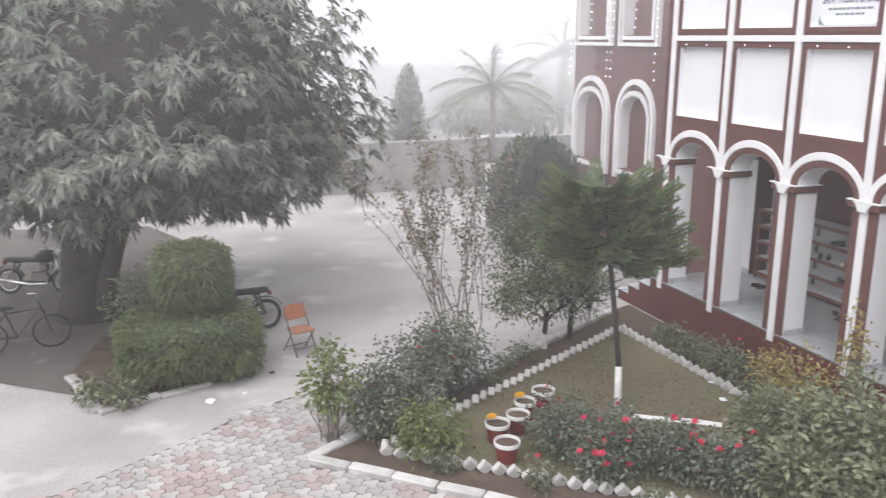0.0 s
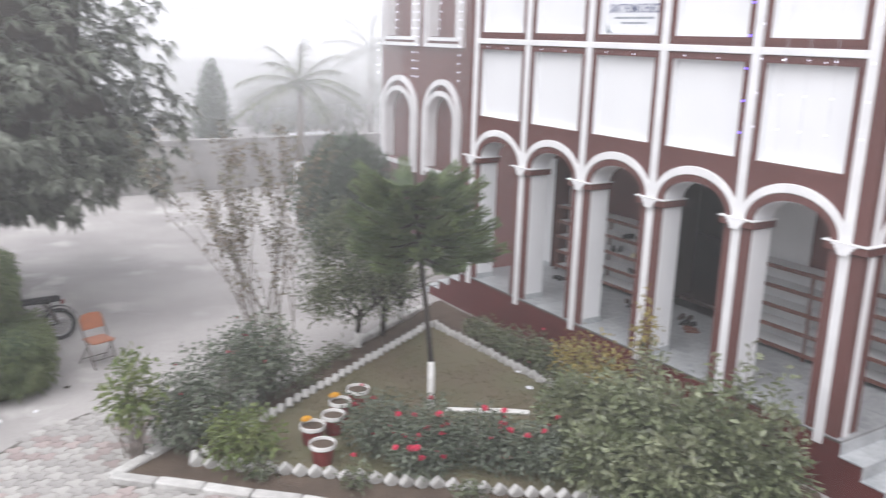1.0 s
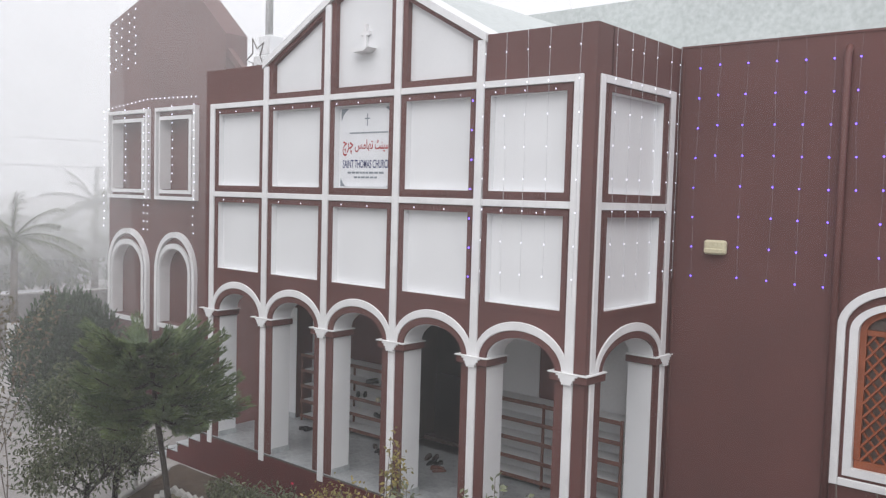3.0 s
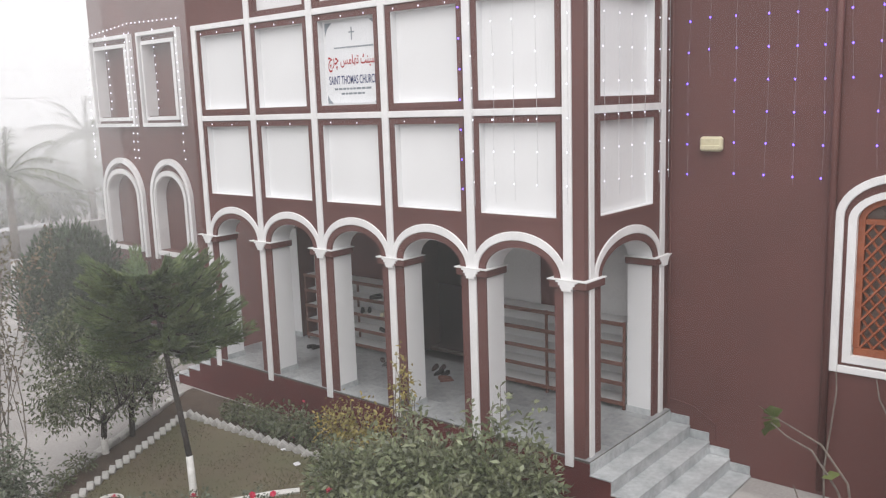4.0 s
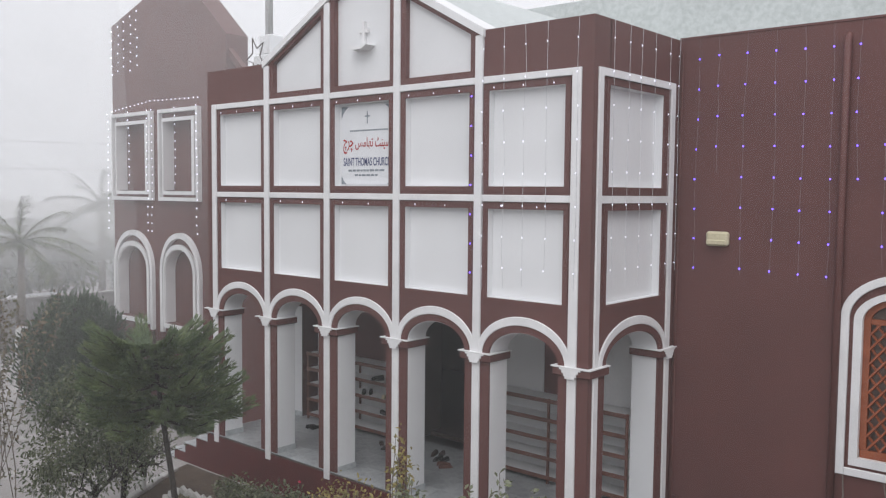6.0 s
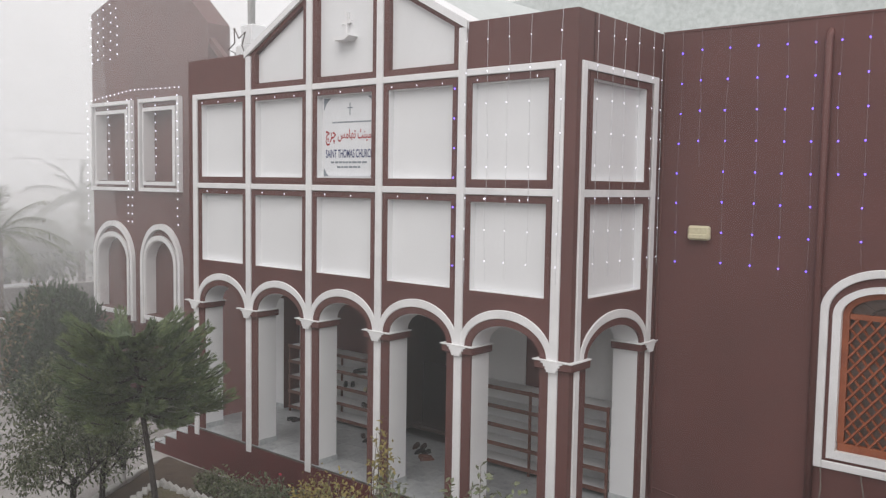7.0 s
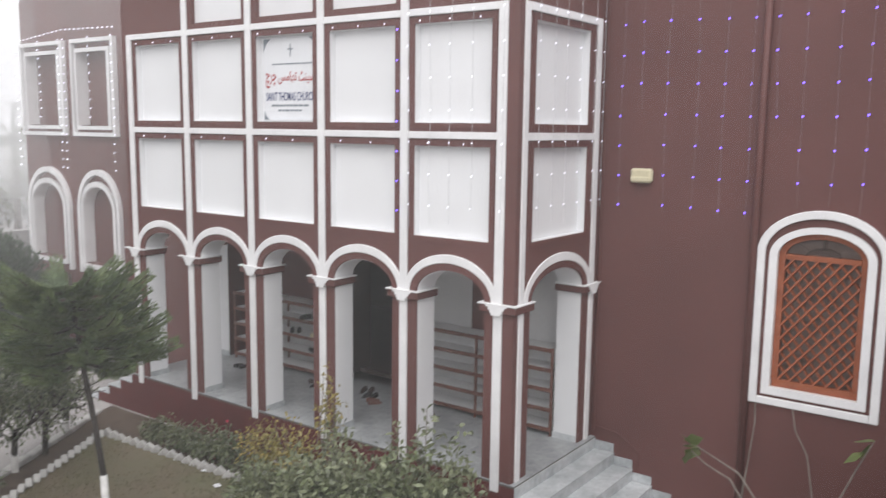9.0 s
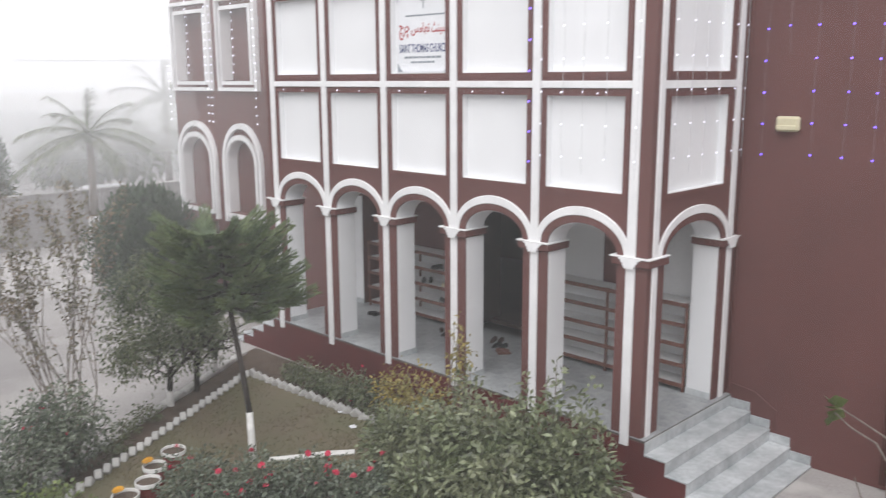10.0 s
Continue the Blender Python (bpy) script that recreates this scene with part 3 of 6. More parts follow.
# hall box coloured dark all over, so the open doorway looks unlit inside
part("hall", Mesh().box(-3.0, 12.0, BACK + 5.0, BACK + 5.2, -0.1, 7.7).box(-3.2, -3.0, BACK + 0.35, BACK + 5.2, -0.1, 7.7).box(21.8, 22.0, BACK + 0.35, BACK + 5.2, -0.1, 7.7).box(12, 22.0, BACK + 5.0, BACK + 5.2, -0.1, 7.7).box(-3, 21.8, BACK + 0.35, BACK + 5, 0.8, 0.88), DARK, church)
part("roof", Mesh().box(-3.0, 22.0, BACK + 0.35, BACK + 5.2, 7.5, 7.7), ROOFING, church, "flat pale roof slab")
part("upper_block", Mesh().box(2.87, 22.0, BACK + 3.6, BACK + 9.0, 7.7, 9.63), ROOFING, church, "pale grey upper block set back on the roof")
# tower
TY, TX0, TX1 = BACK, -8.48, -3.12
tower = part("tower", Mesh().prism([(TX0, -0.1), (TX1, -0.1), (TX1, 9.28), (-4.26, 10.3), (-5.4, 10.95), (-6.67, 10.62), (TX0, 10.06)], TY + 0.26, TY + 0.62), BROWN, church, "maroon tower with a stepped peaked top")
UP = [(-8.40, -6.35), (-6.02, -4.16)]
tx = [TX0, UP[0][0] + 0.17, UP[0][1] - 0.37, UP[1][0] + 0.17, UP[1][1] - 0.37, TX1]
DEEP = 0.26
for z0, z1 in ((-0.1, 2.1), (4.6, 5.55), (7.38, 9.28)):
    part("tower_wall", Mesh().box(TX0, TX1, TY, TY + DEEP - 0.001, z0, z1), BROWN, tower)
for a0, a1 in ((tx[0], tx[1]), (tx[2], tx[3]), (tx[4], tx[5])):
    part("tower_wall", Mesh().box(a0, a1, TY, TY + DEEP - 0.001, 2.1, 4.6), BROWN, tower)
    part("tower_wall", Mesh().box(a0, a1, TY, TY + DEEP - 0.001, 5.55, 7.38), BROWN, tower)
for a0, a1 in ((tx[1], tx[2]), (tx[3], tx[4])):
    c, a = (a0 + a1) / 2, (a1 - a0) / 2
    part("tower_wall", Mesh().spandrel(a0, a1, c, a - 0.001, 0.62, 3.45, 4.6, TY, TY + DEEP - 0.001), BROWN, tower)
    part("niche_lining", Mesh().ring(c, 3.45, a - 0.022, 0.598, a - 0.003, 0.617, TY - 0.03, TY + DEEP - 0.002, legs=1.34), TRIM, tower, "white lining of a blind arched window")
    part("niche_lining", Mesh().box(a0 + 0.002, a0 + 0.02, TY - 0.03, TY + DEEP - 0.002, 5.57, 7.36).box(a1 - 0.02, a1 - 0.002, TY - 0.03, TY + DEEP - 0.002, 5.57, 7.36), TRIM, tower, "white lining of a blind window")
part("brace", Mesh().prism([(TX1, 8.95), (TX1, 8.75), (-2.55, 8.25), (-2.45, 8.35)], TY + 0.05, TY + 0.2), BROWN, tower, "maroon slanting brace beside the tower")
part("tower_top", Mesh().prism([(TX1, 9.28), (-4.26, 10.3), (-5.4, 10.95), (-6.67, 10.62), (TX0, 10.06), (TX0, 9.28)], TY, TY + 0.259), BROWN, tower)
for a0, a1 in ((tx[1], tx[2]), (tx[3], tx[4])):
    c, a = (a0 + a1) / 2, (a1 - a0) / 2
    for u0, u1, z0, z1, e, d in ((a0 - 0.14, a1 + 0.36, 5.3, 7.64, 0.1, 0.12), (a0 - 0.02, a1 + 0.13, 5.46, 7.42, 0.12, 0.07)):
        part("blind_window_frame", Mesh().box(u0, u0 + 0.05, TY - d, TY - 0.001, z0, z1).box(u1 - e, u1, TY - d, TY - 0.001, z0, z1).box(u0 + 0.05, u1 - e, TY - d, TY - 0.001, z0, z0 + 0.09).box(u0 + 0.05, u1 - e, TY - d, TY - 0.001, z1 - 0.09, z1), TRIM, tower, "white frame of a blind window")
    part("blind_arch_frame", Mesh().ring(c + 0.1, 3.45, a + 0.14, 0.9, a + 0.25, 1.04, TY - 0.1, TY - 0.001, legs=1.58), TRIM, tower, "white band of a blind arched window")
    part("blind_arch_frame", Mesh().ring(c, 3.45, a, 0.62, a + 0.11, 0.74, TY - 0.06, TY - 0.001, legs=1.45).box(a0, a1, TY - 0.06, TY - 0.001, 1.98, 2.09), TRIM, tower, "white inner band of a blind arched window")


# ---- plants: helpers ----
def leaf_mesh(name, P, D, L, W, droop, mat, rng, flat=0.5, face=None):
    """Many leaves in one mesh: bases P, ways D, lengths L, widths W."""
    n = len(P)
    D = D / np.linalg.norm(D, axis=1, keepdims=True)
    up = np.tile([0.0, 0.0, 1.0], (n, 1)) * flat + rng.normal(size=(n, 3)) * (1 - flat)
    S = np.cross(D, up if face is None else face + rng.normal(size=(n, 3)) * 0.25)
    S /= np.linalg.norm(S, axis=1, keepdims=True) + 1e-9
    L, W = np.broadcast_to(L, n)[:, None], np.broadcast_to(W, n)[:, None]
    Z = np.array([0.0, 0.0, -1.0])
    mid = P + D * L * 0.45 + Z * L * droop * 0.16
    tip = P + D * L * 0.97 + Z * L * droop * 0.62
    V = np.stack([P - S * W * 0.12, P + S * W * 0.12, mid - S * W * 0.5, mid + S * W * 0.5, tip], 1).reshape(-1, 3)
    k = np.arange(n)[:, None] * 5
    me = bpy.data.meshes.new(name)
    me.from_pydata(V.tolist(), [], (k + np.array([0, 1, 3, 2])).tolist() + (k + np.array([2, 3, 4])).tolist())
    me.materials.append(mat)
    return me


def sphere_dirs(n, rng):
    d = rng.normal(size=(n, 3))
    return d / np.linalg.norm(d, axis=1, keepdims=True)


def lumpy(d, amount, freq, seed):
    return np.array([1 + amount * noise.noise((v[0] * freq + seed, v[1] * freq, v[2] * freq)) for v in d])


def in_blobs(blobs, n, rng, shell=0.45, amount=0.25, freq=2.0):
    """Points and outward ways near the lumpy surfaces of some blobs (x, y, z, rx, ry, rz)."""
    P, N = [], []
    size = np.array([(b[3] * b[4] * b[5]) ** 0.667 for b in blobs])
    for i, (b, share) in enumerate(zip(blobs, size / size.sum())):
        m = max(3, int(n * share))
        d = sphere_dirs(m, rng)
        r = lumpy(d, amount, freq, i * 7.3 + b[0]) * (1 - shell * rng.random(m) ** 1.6)
        P.append(np.array(b[:3]) + d * r[:, None] * np.array(b[3:]))
        N.append(d)
    return np.concatenate(P), np.concatenate(N)


def rosettes(P, N, per, spread, rng):
    """per leaves round each point, opening about its way."""
    n = len(P)
    A = rng.normal(size=(n, per, 3))
    A -= (A * N[:, None]).sum(-1, keepdims=True) * N[:, None]
    A /= np.linalg.norm(A, axis=-1, keepdims=True)
    D = A * spread + N[:, None] * rng.uniform(0.1, 0.9, (n, per, 1))
    return np.repeat(P, per, 0), D.reshape(-1, 3)


def branch(m, start, way, length, radius, depth, rng, tips, spread=0.6, lift=0.15, kids=3, n=6):
    """A forked limb of tubes; the ends are gathered in tips."""
    way = way / np.linalg.norm(way)
    pts, p, w = [start], start, way
    for _ in range(3):
        w = w + rng.normal(size=3) * 0.12 + np.array([0, 0, lift * 0.3])
        w /= np.linalg.norm(w)
        p = p + w * length / 3
        pts.append(p)
    m.tube([tuple(q) for q in pts], [radius, radius * 0.85, radius * 0.7, radius * 0.55], n)
    tips.append((pts[2], w))
    tips.append((p, w))
    if depth:
        for _ in range(kids):
            k = rng.normal(size=3)
            k -= w * (k @ w)
            k /= np.linalg.norm(k)
            branch(m, pts[rng.integers(2, 4)] if depth > 1 else pts[rng.integers(1, 4)], w + k * spread + np.array([0, 0, lift]), length * rng.uniform(0.6, 0.85), radius * 0.58, depth - 1, rng, tips, spread, lift, kids, max(4, n - 1))


def shrub(name, label, base, blobs, count, L, W, mat, seed, category="shrub", stems=7, droop=0.5, flowers=0, flower_mat=None, flower_r=0.035, shell=0.8, bark=None, group="", amount=0.5):
    rng = np.random.default_rng(seed)
    top = thing(name, label, category, group)
    P, N = in_blobs(blobs, count, rng, shell, amount, 2.4)
    P += rng.normal(size=P.shape) * 0.05
    keep = P[:, 2] > 0.05
    P, N = P[keep], N[keep]
    D = N + rng.normal(size=P.shape) * 0.7 + np.array([0, 0, 0.25])
    part("foliage", leaf_mesh("foliage", P, D, L * rng.uniform(0.6, 1.25, len(P)), W * rng.uniform(0.7, 1.2, len(P)), droop, mat, rng), mat, top)
    m = Mesh()
    pick = rng.choice(len(P), min(stems * 4, len(P)), replace=False)
    for i, k in enumerate(pick):
        b = np.array([base[0] + rng.normal() * 0.06, base[1] + rng.normal() * 0.06, base[2] if len(base) > 2 else 0.0])
        e = P[k]
        mid = b * 0.5 + e * 0.5 + np.array([rng.normal() * 0.05, rng.normal() * 0.05, 0.1 * (e[2] - b[2])])
        m.tube([tuple(b), tuple(mid), tuple(e)], [0.012, 0.008, 0.004], 5)
    part("stems", m, bark or PALE_BARK, top, tidy=False)
    if flowers:
        q = rng.choice(len(P), flowers, replace=False)
        data = flower_data(flower_mat, flower_r)
        for p, w in zip(P[q], N[q]):
            f = p + w * 0.05 + np.array([0, 0, rng.uniform(0.02, 0.22)])
            part("rose_bloom", data, flower_mat, top, at=pose(*f, rng.uniform(-40, 40), rng.uniform(-40, 40), rng.uniform(0, 360)) @ Matrix.Scale(float(rng.uniform(0.7, 1.25)), 4))
            part("bloom_stem", Mesh().tube([tuple(p), tuple(f)], [0.005, 0.004], 4), mat, top, tidy=False)
    return top


FLOWERS = {}


def flower_data(mat, r):
    """A bloom of three rings of cupped petals."""
    if (mat.name, r) not in FLOWERS:
        m = Mesh()
        for ring, (k, s, z) in enumerate(((6, 1.0, 0.0), (5, 0.75, 0.25), (4, 0.45, 0.45))):
            for i in range(k):
                a = 2 * math.pi * (i + ring * 0.5) / k
                c, e = math.cos(a), math.sin(a)
                o = [(0, 0), (0.7, -0.45), (1.0, -0.25), (1.0, 0.25), (0.7, 0.45)]
                m.add([((u * c - v * e) * r * s, (u * e + v * c) * r * s, r * (z + 0.55 * u * (0.4 + ring * 0.3))) for u, v in o], [(0, 1, 2, 3, 4)])
        FLOWERS[(mat.name, r)] = m.data("bloom", mat, tidy=False)
    return FLOWERS[(mat.name, r)]


# ---- mango tree ----
def mango_tree():
    """Whorls of long drooping leaves at the ends of twigs, gathered in boughs with dark hollows between."""
    rng = np.random.default_rng(11)
    top = thing("mango_tree", "large dense mango tree with drooping dark leaves", "tree")
    base = np.array([-4.05, -10.85, 0.0])
    m, tips = Mesh(), []
    m.tube([tuple(base + np.array(p)) for p in ((0, 0, -0.1), (-0.02, 0.02, 0.4), (0, 0.05, 1.1), (0.05, 0.2, 1.9), (0.15, 0.4, 2.6))], [0.72, 0.55, 0.50, 0.52, 0.42], 14)
    m.tube([tuple(base + np.array(p)) for p in ((0.45, 0.35, -0.05), (0.4, 0.42, 0.8), (0.5, 0.7, 1.7), (0.7, 1.1, 2.6))], [0.26, 0.2, 0.17, 0.14], 10)
    for a in range(9):
        w = np.array([math.cos(a * 0.7), math.sin(a * 0.7), 1.1])
        branch(m, base + np.array([0.1, 0.3, 2.0]), w, 1.7, 0.2, 2, rng, tips, 0.7, 0.1, 3, 8)
    part("trunk", m, BARK, top, smooth=True, tidy=False)
    C, R = np.array([-4.2, -9.95, 3.75]), np.array([3.3, 4.5, 4.9])

    def surface(d, layer):
        q = d * (np.abs(d) ** 3.0).sum(1, keepdims=True) ** (-1 / 3.0)
        r = lumpy(d, 0.2, 2.6, 3.1) * lumpy(d, 0.16, 6.5, 8.4) * layer
        return C + q * r[:, None] * np.where(d[:, 2:] < 0, R * np.array([1, 1, 0.31]), R)

    P, N, L = [], [], []
    for layer, n, size, need in ((1.0, 4600, 1.0, 0.0), (0.92, 3000, 0.9, -0.25), (0.85, 3600, 0.9, -1.0)):
        d = sphere_dirs(n, rng)
        bough = np.array([noise.noise((v[0] * 6.5 + 8.4, v[1] * 6.5, v[2] * 6.5)) for v in d])
        d = d[bough + rng.normal(size=n) * 0.12 > need]
        P.append(surface(d, layer * rng.uniform(0.96, 1.05, len(d))))
        N.append(d)
        L.append(np.full(len(d), size))
    P, N, L = np.concatenate(P), np.concatenate(N), np.concatenate(L)
    keep = P[:, 2] < 9.2
    P, N, L = P[keep], N[keep], L[keep]
    axis = N * np.array([1, 1, 0.5]) * 0.75 + np.array([0, 0, 0.7]) + rng.normal(size=N.shape) * 0.25
    axis /= np.linalg.norm(axis, axis=1, keepdims=True)
    per = 12
    Q, D = rosettes(P, axis, per, 1.0, rng)
    n = len(Q)
    size = np.repeat(L, per) * rng.uniform(0.17, 0.28, n)
    part("foliage", leaf_mesh("foliage", Q, D, size, size * 0.25, 0.95, MANGO, rng, 0.8, np.repeat(axis, per, 0)), MANGO, top)
    # closed shell added in dark bark colour, so leaf gaps look deeply shaded
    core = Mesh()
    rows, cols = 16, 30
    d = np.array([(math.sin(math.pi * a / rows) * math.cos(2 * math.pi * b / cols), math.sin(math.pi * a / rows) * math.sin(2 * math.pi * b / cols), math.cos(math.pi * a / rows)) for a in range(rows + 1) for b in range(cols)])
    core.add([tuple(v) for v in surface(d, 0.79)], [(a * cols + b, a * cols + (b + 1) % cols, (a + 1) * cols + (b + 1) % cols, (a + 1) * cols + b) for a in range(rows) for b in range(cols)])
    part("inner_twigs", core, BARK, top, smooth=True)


mango_tree()


# ---- garden trees ----
def araucaria():
    rng = np.random.default_rng(5)
    top = thing("araucaria", "young umbrella-shaped araucaria with whitewashed lower trunk", "tree")
    spine = [np.array(p) for p in ((3.79, -3.18, 0.0), (3.73, -3.17, 0.8), (3.57, -3.17, 1.5), (3.43, -3.2, 2.2), (3.33, -3.24, 2.9), (3.28, -3.26, 3.6))]
    part("trunk", Mesh().tube([tuple(p) for p in spine[1:]], [0.045, 0.042, 0.038, 0.03, 0.02], 8), BARK, top, smooth=True)
    part("painted_trunk", Mesh().tube([tuple(spine[0]), (3.76, -3.175, 0.4), tuple(spine[1] + np.array([0, 0, 0.004]))], [0.062, 0.054, 0.05], 10), WHITEWASH, top, "whitewashed lower trunk", smooth=True)
    P, D = [], []

    def foxtail(pts, radius, count):
        """Needles lying forward all round a shoot."""
        for a, b in zip(pts, pts[1:]):
            ax = (b - a) / np.linalg.norm(b - a)
            for _ in range(count):
                side = rng.normal(size=3)
                side -= ax * (side @ ax)
                side /= np.linalg.norm(side)
                P.append(a + (b - a) * rng.random() + side * radius * 0.45)
                D.append(side * 0.55 + ax * 1.0 + np.array([0, 0, 0.1]))

    for whorl, (z, reach, rise, k) in enumerate(((2.38, 1.15, 0.24, 6), (2.58, 1.3, 0.34, 7), (2.86, 1.15, 0.38, 7), (3.12, 1.02, 0.4, 6), (3.36, 0.88, 0.36, 6))):
        t = (z - 2.2) / 0.7
        core = spine[3] + (spine[4] - spine[3]) * t
        core[2] = z
        for i in range(k):
            a = 2 * math.pi * (i + 0.43 * whorl) / k + rng.normal() * 0.1
            out = np.array([math.cos(a), math.sin(a), 0])
            across = np.array([-out[1], out[0], 0.05])
            r = reach * rng.uniform(0.86, 1.12)
            pts = [core + out * r * u + across * 0.05 * math.sin(3 * u + i) + np.array([0, 0, -0.1 * math.sin(u * 2.4) + rise * u ** 1.6]) for u in np.linspace(0, 1, 9)]
            part("branch", Mesh().tube([tuple(p) for p in pts], list(np.linspace(0.026, 0.008, 9)), 5), BARK, top, tidy=False)
            foxtail(pts, 0.13, 150)
            for q in (3, 5):
                for sgn in (-1, 1):
                    way = out * 0.95 + across * sgn * 0.42 + np.array([0, 0, rise * 0.5])
                    way /= np.linalg.norm(way)
                    ln = (0.52 - 0.05 * q) * r * rng.uniform(0.75, 1.1)
                    foxtail([pts[q] + way * ln * v - np.array([0, 0, 0.1 * ln * math.sin(math.pi * v)]) for v in (0, 0.33, 0.66, 1.0)], 0.1, 95)
    P, D = np.array(P), np.array(D)
    part("needles", leaf_mesh("needles", P, D, rng.uniform(0.055, 0.1, len(P)), 0.014, 0.0, PINE, rng, 0.2), PINE, top)


araucaria()


def small_tree(label, x, y, h, blobs, count, seed, white, lean=0.1):
    rng = np.random.default_rng(seed)
    top = thing("small_tree", label, "tree", "small trees beside the kerb")
    m, tips = Mesh(), []
    m.tube([(x, y, 0.28 if white else 0), (x + lean * 0.5, y, 0.6), (x + lean, y - 0.02, h)], [0.05, 0.045, 0.035], 8)
    for a in range(5):
        branch(m, np.array([x + lean, y, h - 0.15 * (a % 3)]), np.array([math.cos(a * 1.3), math.sin(a * 1.3), 0.9]), 0.5, 0.022, 2, rng, tips, 0.7, 0.1, 3, 5)
    part("trunk", m, BARK, top, tidy=False)
    if white:
        part("painted_trunk", Mesh().tube([(x, y, 0), (x, y, 0.34)], [0.062, 0.054], 8), WHITEWASH, top, "whitewashed lower trunk")
    P, N = in_blobs(blobs, int(count * 2.1), rng, 0.95, 0.55, 2.6)
    P += rng.normal(size=P.shape) * 0.07
    D = N * 0.6 + rng.normal(size=P.shape)
    part("foliage", leaf_mesh("foliage", P, D, rng.uniform(0.05, 0.1, len(P)), rng.uniform(0.022, 0.04, len(P)), 0.4, CITRUS, rng), CITRUS, top)


small_tree("small leafy tree with whitewashed foot in the soil strip", 0.85, -2.96, 0.75, [(1.0, -3.24, 1.35, 0.6, 0.75, 0.7), (0.8, -3.54, 2.0, 0.4, 0.5, 0.6), (1.19, -3.79, 1.25, 0.4, 0.45, 0.5), (0.85, -3.29, 2.5, 0.22, 0.25, 0.35)], 2600, 21, True)
small_tree("small dark green tree in the soil strip", 0.49, -2.26, 0.7, [(0.68, -2.44, 1.2, 0.55, 0.6, 0.62), (0.57, -2.74, 1.75, 0.35, 0.4, 0.45)], 1800, 22, False)
small_tree("small tree with whitewashed foot near the porch steps", -0.18, -1.5, 0.6, [(0.1, -1.74, 1.0, 0.45, 0.55, 0.5)], 1000, 23, True)


def crape():
    rng = np.random.default_rng(8)
    top = thing("crape_myrtle", "sparse upright shrub tree with thin rusty leaves", "tree")
    m, tips = Mesh(), []
    for a in range(11):
        w = np.array([math.cos(a * 2.4) * 0.14 * (a % 4 + 0.5), math.sin(a * 2.4) * 0.17 * (a % 4 + 0.5), 1.0])
        branch(m, np.array([1.65 + 0.05 * math.cos(a), -4.95 + 0.05 * math.sin(a), 0.0]), w, 1.75 + 0.1 * (a % 3), 0.014, 3, rng, tips, 0.3, 0.24, 2, 5)
    part("stems", m, PALE_BARK, top, tidy=False)
    T = np.array([t for t, _ in tips])
    W = np.array([w for _, w in tips])
    keep = (T[:, 2] < 4.3) & (T[:, 2] > 0.8)
    T, W = T[keep], W[keep]
    k = rng.integers(0, len(T), 3300)
    P = T[k] - W[k] * rng.uniform(0, 0.35, (len(k), 1)) + rng.normal(size=(len(k), 3)) * 0.03
    D = rng.normal(size=P.shape) + W[k] * 0.5
    part("foliage", leaf_mesh("foliage", P, D, rng.uniform(0.05, 0.095, len(P)), rng.uniform(0.026, 0.042, len(P)), 0.5, RUSTLEAF, rng), RUSTLEAF, top)


crape()

# ---- roses and shrubs ----
ROSE = "rose bush with dark leaves and crimson blooms"
shrub("rose_bush", ROSE, (2.82, -6.13), [(2.82, -6.13, 0.7, 0.65, 0.65, 0.6), (2.57, -5.63, 0.95, 0.5, 0.5, 0.45)], 3600, 0.075, 0.04, ROSELEAF, 31, "rose bush", flowers=7, flower_mat=PETAL, group="rose bushes")
shrub("rose_bush", ROSE, (3.2, -6.73), [(3.15, -6.73, 0.55, 0.5, 0.5, 0.48)], 2200, 0.075, 0.04, ROSELEAF, 32, "rose bush", flowers=3, flower_mat=PETAL, group="rose bushes")
shrub("rose_bush", "low bright green rose bush beside the kerb corner", (4.0, -6.24), [(3.95, -6.2, 0.38, 0.5, 0.5, 0.36)], 1700, 0.08, 0.045, LIMELEAF, 33, "rose bush", group="rose bushes")
shrub("rose_bush", "leggy rose bush with a few pink blooms", (2.29, -5.23), [(2.24, -5.23, 0.75, 0.55, 0.6, 0.6)], 2200, 0.075, 0.04, ROSELEAF, 34, "rose bush", flowers=5, flower_mat=PETAL, group="rose bushes")
for i, (x, y, r, h) in enumerate(((4.62, -4.51, 0.5, 0.46), (5.12, -3.93, 0.5, 0.44), (5.63, -3.39, 0.5, 0.42), (5.36, -4.28, 0.4, 0.34), (6.08, -2.95, 0.42, 0.34))):
    shrub("rose_bush", "rose bush full of crimson blooms in front of the lawn", (x, y), [(x, y, h, r, r, h * 0.85)], 1900, 0.075, 0.04, ROSELEAF, 41 + i, "rose bush", flowers=14 - i, flower_mat=PETAL, flower_r=0.043, group="rose bushes")
shrub("sapling", "slim sapling with pale yellow-green leaves", (3.17, -7.38), [(3.12, -7.38, 0.85, 0.4, 0.42, 0.38), (3.03, -7.33, 1.25, 0.22, 0.22, 0.2)], 700, 0.11, 0.055, LIMELEAF, 51, "sapling", stems=5)
for i, (x, y, r, h) in enumerate(((5.72, -2.01, 0.5, 0.5), (6.41, -1.82, 0.58, 0.72), (7.14, -1.78, 0.65, 0.8), (7.86, -1.64, 0.6, 0.84), (8.45, -1.59, 0.5, 0.78), (6.93, -2.52, 0.55, 0.5), (7.81, -2.33, 0.6, 0.62))):
    shrub("hedge_bush", "broad glossy green hedge bush with long leaves", (x, y), [(x, y, h, r, r * 0.9, h * 0.85)], 2500, 0.13, 0.052, BUSHLEAF, 61 + i, "hedge", group="hedge bushes", droop=0.4)
